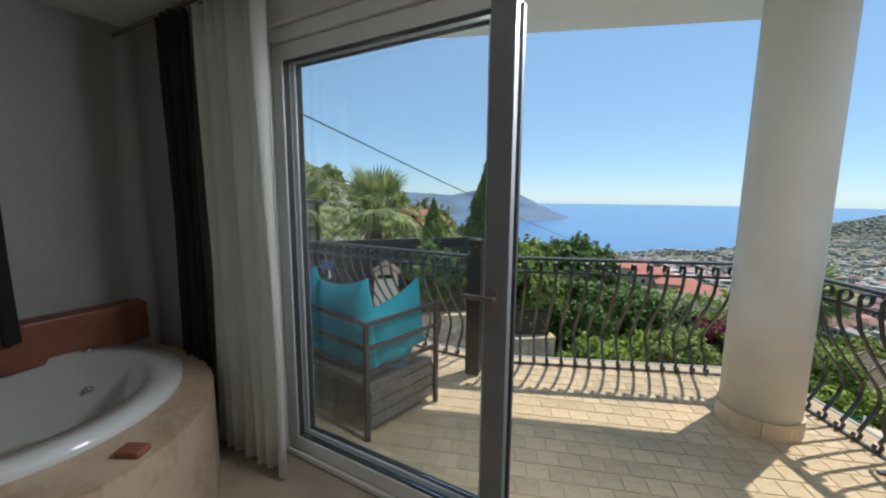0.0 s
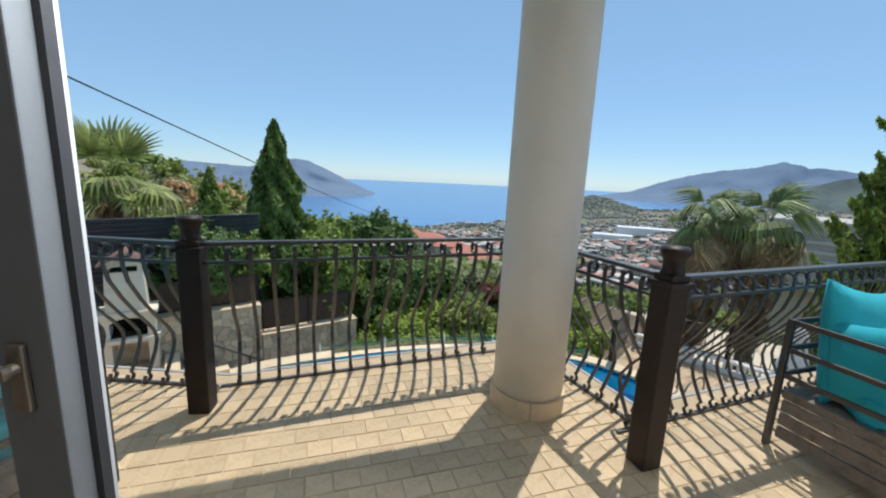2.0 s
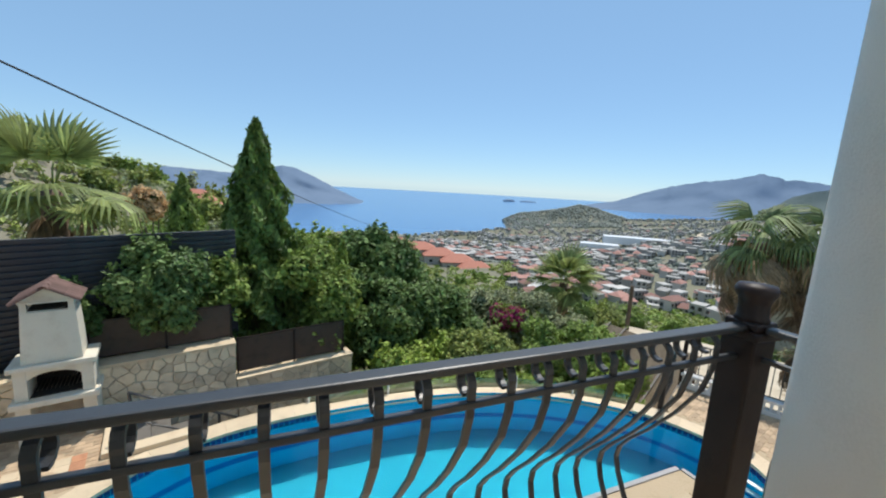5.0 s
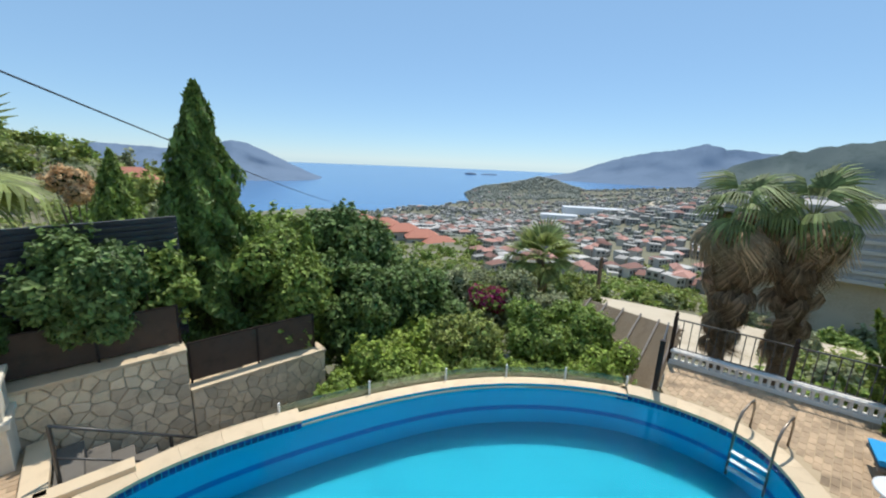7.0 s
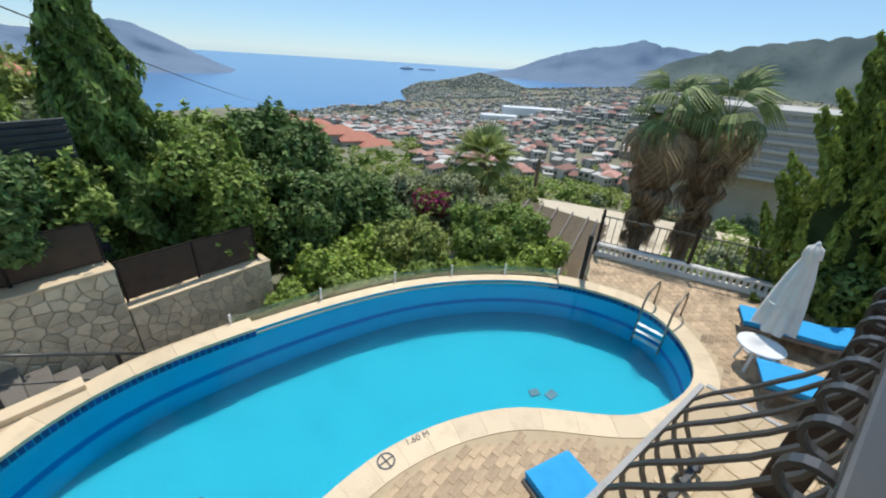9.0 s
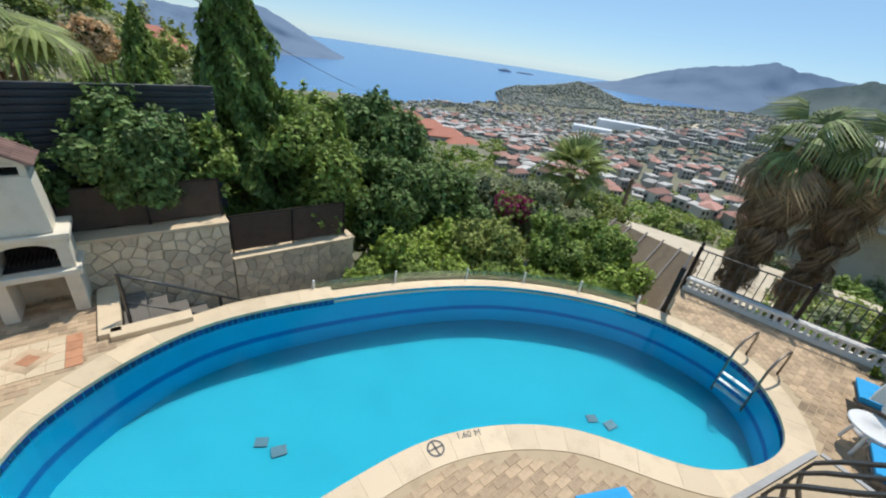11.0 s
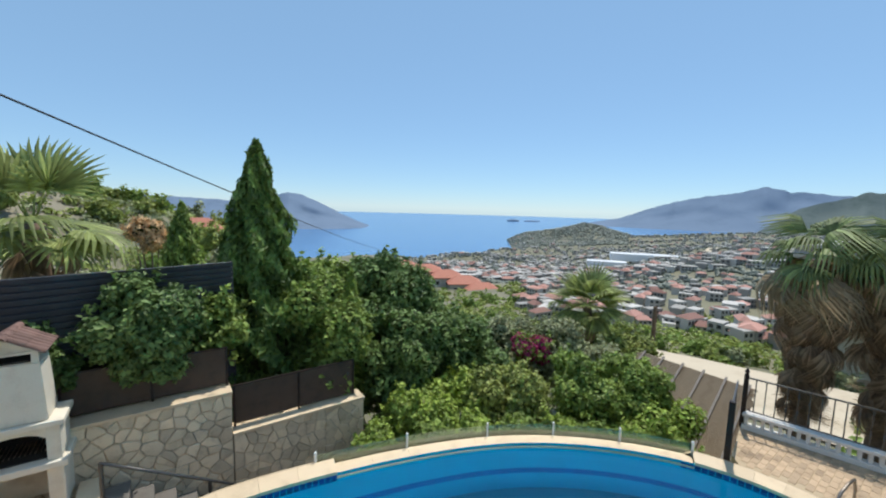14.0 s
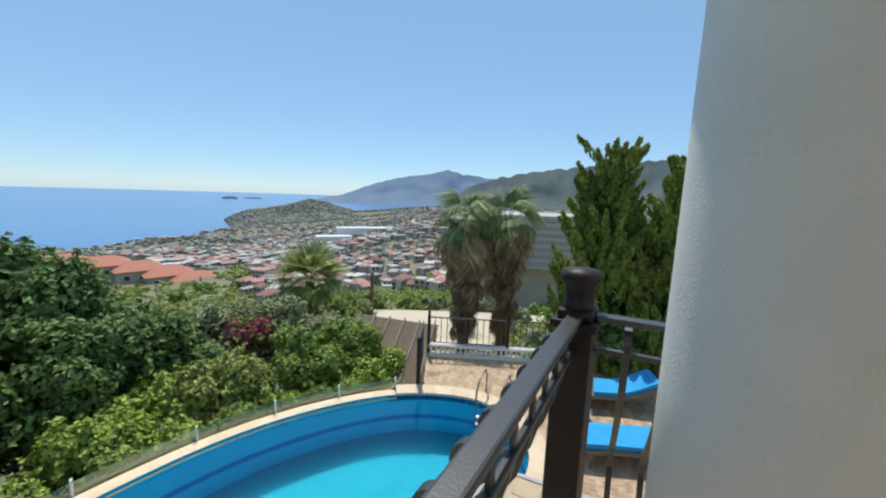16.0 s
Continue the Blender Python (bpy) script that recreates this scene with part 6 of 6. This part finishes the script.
GREENS = [frond_mesh("frond", L_PALM, 20, 0.85, 0.60, dr, 170, 0.040) for dr in (0.7, 1.1, 1.5)]
STIFF = [frond_mesh("frond", L_FAN, 22, 0.95, 0.6, dr, 190, 0.036) for dr in (0.10, 0.25, 0.5)]
DEADS = [frond_mesh("dead_frond", L_DEAD, 18, 0.75, 0.4, dr, 110) for dr in (0.9, 1.4)]
STRAW = [frond_mesh("dead_frond", L_STRAW, 16, 0.85, 0.55, dr, 120, 0.034) for dr in (1.2, 1.7)]


def palm(label, at, base_z, scale, n_green, n_dead, skirt, seed, trunk_r=0.2, fronds=None, low=-38, upright=0, top=82, n_straw=0):
    rng = random.Random(seed)
    t = thing("palm_tree", label, "palm tree", at=pose(*at))
    bm = bmn()
    ln = at[2] - base_z
    prof = []
    for k in range(15):
        z = -ln + ln * k / 14
        prof.append((trunk_r * (1.15 - 0.3 * k / 14) * (1 + 0.06 * (k % 2)), z))
    lathe(bm, prof, 14)
    part("trunk", bm, M_PALMT, t, "fibrous brown trunk")
    for k in range(n_green):
        up = k < upright
        o = new("frond", (STIFF if up else (fronds or GREENS))[k % 3 if not up else 0])
        o.parent = t
        el = lerp(top, low, (k + 0.5) / n_green) + rng.uniform(-8, 8) if not up else rng.uniform(52, 80)
        o.matrix_basis = pose(0, 0, 0.05, 0, 0, k * 137.5 + rng.uniform(-15, 15)) @ pose(0.05, 0, 0, 0, -el, 0) @ pose(0, 0, 0, rng.uniform(-15, 15)) @ Matrix.Diagonal((*[scale * rng.uniform(0.85, 1.12)] * 3, 1))
    for k in range(n_straw):
        o = new("dead_frond", STRAW[k % 2])
        o.parent = t
        o.matrix_basis = pose(0, 0, rng.uniform(-0.35, 0.0), 0, 0, k * 137.5 + rng.uniform(-20, 20)) @ pose(0.08, 0, 0, 0, rng.uniform(15, 70), 0) @ pose(0, 0, 0, rng.uniform(-40, 40)) @ Matrix.Diagonal((*[scale * rng.uniform(0.75, 1.1)] * 3, 1))
    for k in range(n_dead):
        o = new("dead_frond", DEADS[k % 2])
        o.parent = t
        el = lerp(-34, -84, ((k + 0.5) / n_dead) ** 0.5) + rng.uniform(-8, 20)
        zz = -0.05 - skirt * (k / max(1, n_dead)) + rng.uniform(-0.2, 0.2)
        o.matrix_basis = pose(0, 0, zz, 0, 0, k * 137.5 + rng.uniform(-20, 20)) @ pose(0.12, 0, 0, 0, -el, 0) @ pose(0, 0, 0, rng.uniform(-30, 30)) @ Matrix.Diagonal((scale * rng.uniform(0.7, 1.35), scale * rng.uniform(0.45, 0.9), scale, 1))
    return t


palm("large fan palm with a thick skirt of dead brown fronds", (5.0, 9.15, 0.62), -5.4, 0.90, 14, 95, 2.7, 1, 0.17, None, -35, n_straw=34)
palm("fan palm with a dead skirt behind the larger palm", (6.2, 8.75, 0.66), -5.4, 0.88, 13, 75, 2.6, 5, 0.17, None, -40, n_straw=26)
palm("small green fan palm on the slope", (1.8, 14.36, -1.85), -7.0, 1.0, 26, 10, 0.4, 2, 0.18, STIFF, -45)
palm("yellow-green fan palm above the screen", (-10.6, 6.9, 1.0), -5.0, 1.15, 15, 8, 0.5, 3, 0.22, STIFF, -45, 5, 30)
palm("fan palm rising behind the screen", (-13.4, 5.6, 1.0), -4.0, 1.1, 15, 8, 0.4, 4, 0.22, STIFF, -45, 4, 30)
plume_tree("bushy yellow-green thuja beside the terrace railing", (6.84, 5.90, -4.6), 7.5, 1.75, L_CON, 260, 170, 0.06, 20)
plume_tree("bushy yellow-green thuja in the terrace corner", (8.0, 4.5, -4.6), 7.2, 2.0, L_CON, 260, 170, 0.06, 21)
plume_tree("broad yellow-green thuja above the loungers", (7.4, 5.0, -4.4), 5.4, 1.5, L_CON, 160, 170, 0.06, 22)
bush("hedge_bush", "dark green hedge behind the terrace railing", (7.3, 5.3, -2.4), (1.6, 0.7, 1.2), L_DARK, 10000, 0.08, 16, (0.4, 0.6), 23, base=-5)

# ---- paving, last ----
def paving(name, parent, poly, hole, origin, ang, w, d, z, mats, near, region, limit=300, bond=0.5, gap=0.006):
    ca, sa = math.cos(radians(ang)), math.sin(radians(ang))
    x0, x1, y0, y1 = region
    lx = [((x - origin[0]) * ca + (y - origin[1]) * sa, -(x - origin[0]) * sa + (y - origin[1]) * ca) for x in (x0, x1) for y in (y0, y1)]
    i0, i1 = int(min(p[0] for p in lx) / w) - 1, int(max(p[0] for p in lx) / w) + 1
    j0, j1 = int(min(p[1] for p in lx) / d) - 1, int(max(p[1] for p in lx) / d) + 1
    b = bmn()
    t = 0.010
    hx, hy = (w - gap) / 2, (d - gap) / 2
    vs = [b.verts.new(q) for q in ((-hx, -hy, 0), (hx, -hy, 0), (hx, hy, 0), (-hx, hy, 0))]
    tv = [b.verts.new((q.co.x * (1 - 0.004 / hx), q.co.y * (1 - 0.004 / hy), t)) for q in vs]
    b.faces.new(tv)
    for k in range(4):
        b.faces.new((vs[k], vs[(k + 1) % 4], tv[(k + 1) % 4], tv[k]))
    base = [v_.co.copy() for v_ in vs + tv]
    me = mesh_of(name, b, mats[0])
    V, F, cnt = [], [], 0
    cells = []
    for j in range(j0, j1 + 1):
        for i in range(i0, i1 + 1):
            px, py = (i + bond * (j % 2)) * w, j * d
            x, y = origin[0] + px * ca - py * sa, origin[1] + px * sa + py * ca
            if not (x0 < x < x1 and y0 < y < y1):
                continue
            cs = [(x + hx * a * ca - hy * c * sa, y + hx * a * sa + hy * c * ca) for a, c in ((-1, -1), (1, -1), (1, 1), (-1, 1))]
            if not all(inside(q, poly) for q in cs) or (hole and any(inside(q, hole) for q in cs)):
                continue
            cells.append(((x - near[0]) ** 2 + (y - near[1]) ** 2, x, y))
    cells.sort()
    for k, (_, x, y) in enumerate(cells):
        dz, rz = random.uniform(-0.0015, 0.0015), radians(ang) + random.uniform(-0.012, 0.012)
        if k < limit:
            o = new(name, me)
            o.parent = parent
            o.location, o.rotation_euler = (x, y, z - t + dz), (0, 0, rz)
        else:
            c, s = math.cos(rz), math.sin(rz)
            n = len(V)
            V += [(x + q.x * c - q.y * s, y + q.x * s + q.y * c, z - t + dz + q.z) for q in base]
            F += [(n + 4, n + 5, n + 6, n + 7)] + [(n + i, n + (i + 1) % 4, n + 4 + (i + 1) % 4, n + 4 + i) for i in range(4)]
    if V:
        o = new(name + "s", raw(name + "s", V, F, mats[1], False))
        o.parent = parent
        tagged(o, kind="stuff")


paving("floor_tile", floor, FLOOR, None, (0, 0), 24.1, 0.132, 0.132, 0.0, (M_TILE, M_TILE_J), (-1.0, -0.2), (-5.8, 3.9, -1.8, 2.2), gap=0.004)
paving("paver", deck, DECKPOLY, RIM, (0, 0), 42, 0.20, 0.10, DECK, (M_DECK, M_DECK_J), (-0.8, 2.5), (-8.95, 9.4, -0.5, 8.2), gap=0.004)
# inlaid ornament in front of the barbecue
orn = thing("paving_ornament", "inlaid square of terracotta and cream pavers before the barbecue", "paving", kind="structure", at=pose(-7.25, 3.50, DECK + 0.001, 0, 0, 42))
for i in range(6):
    for j in range(4):
        edge = i in (0, 5)
        bm = bmn()
        box(bm, (0.165, 0.165, 0.010), ((i - 2.5) * 0.17, (j - 1.5) * 0.17, 0.003), bevel=0.003)
        part("paver", bm, M_TERRA if edge else M_COPING, orn)
for s, h, m_ in ((0.36, 0.012, M_DECK), (0.17, 0.016, M_TERRA)):
    bm = bmn()
    box(bm, (s, s, 0.010), (0, 0, h - 0.005), Euler((0, 0, radians(45))).to_matrix(), bevel=0.003)
    part("diamond", bm, m_, orn, "diamond-shaped centre paver")
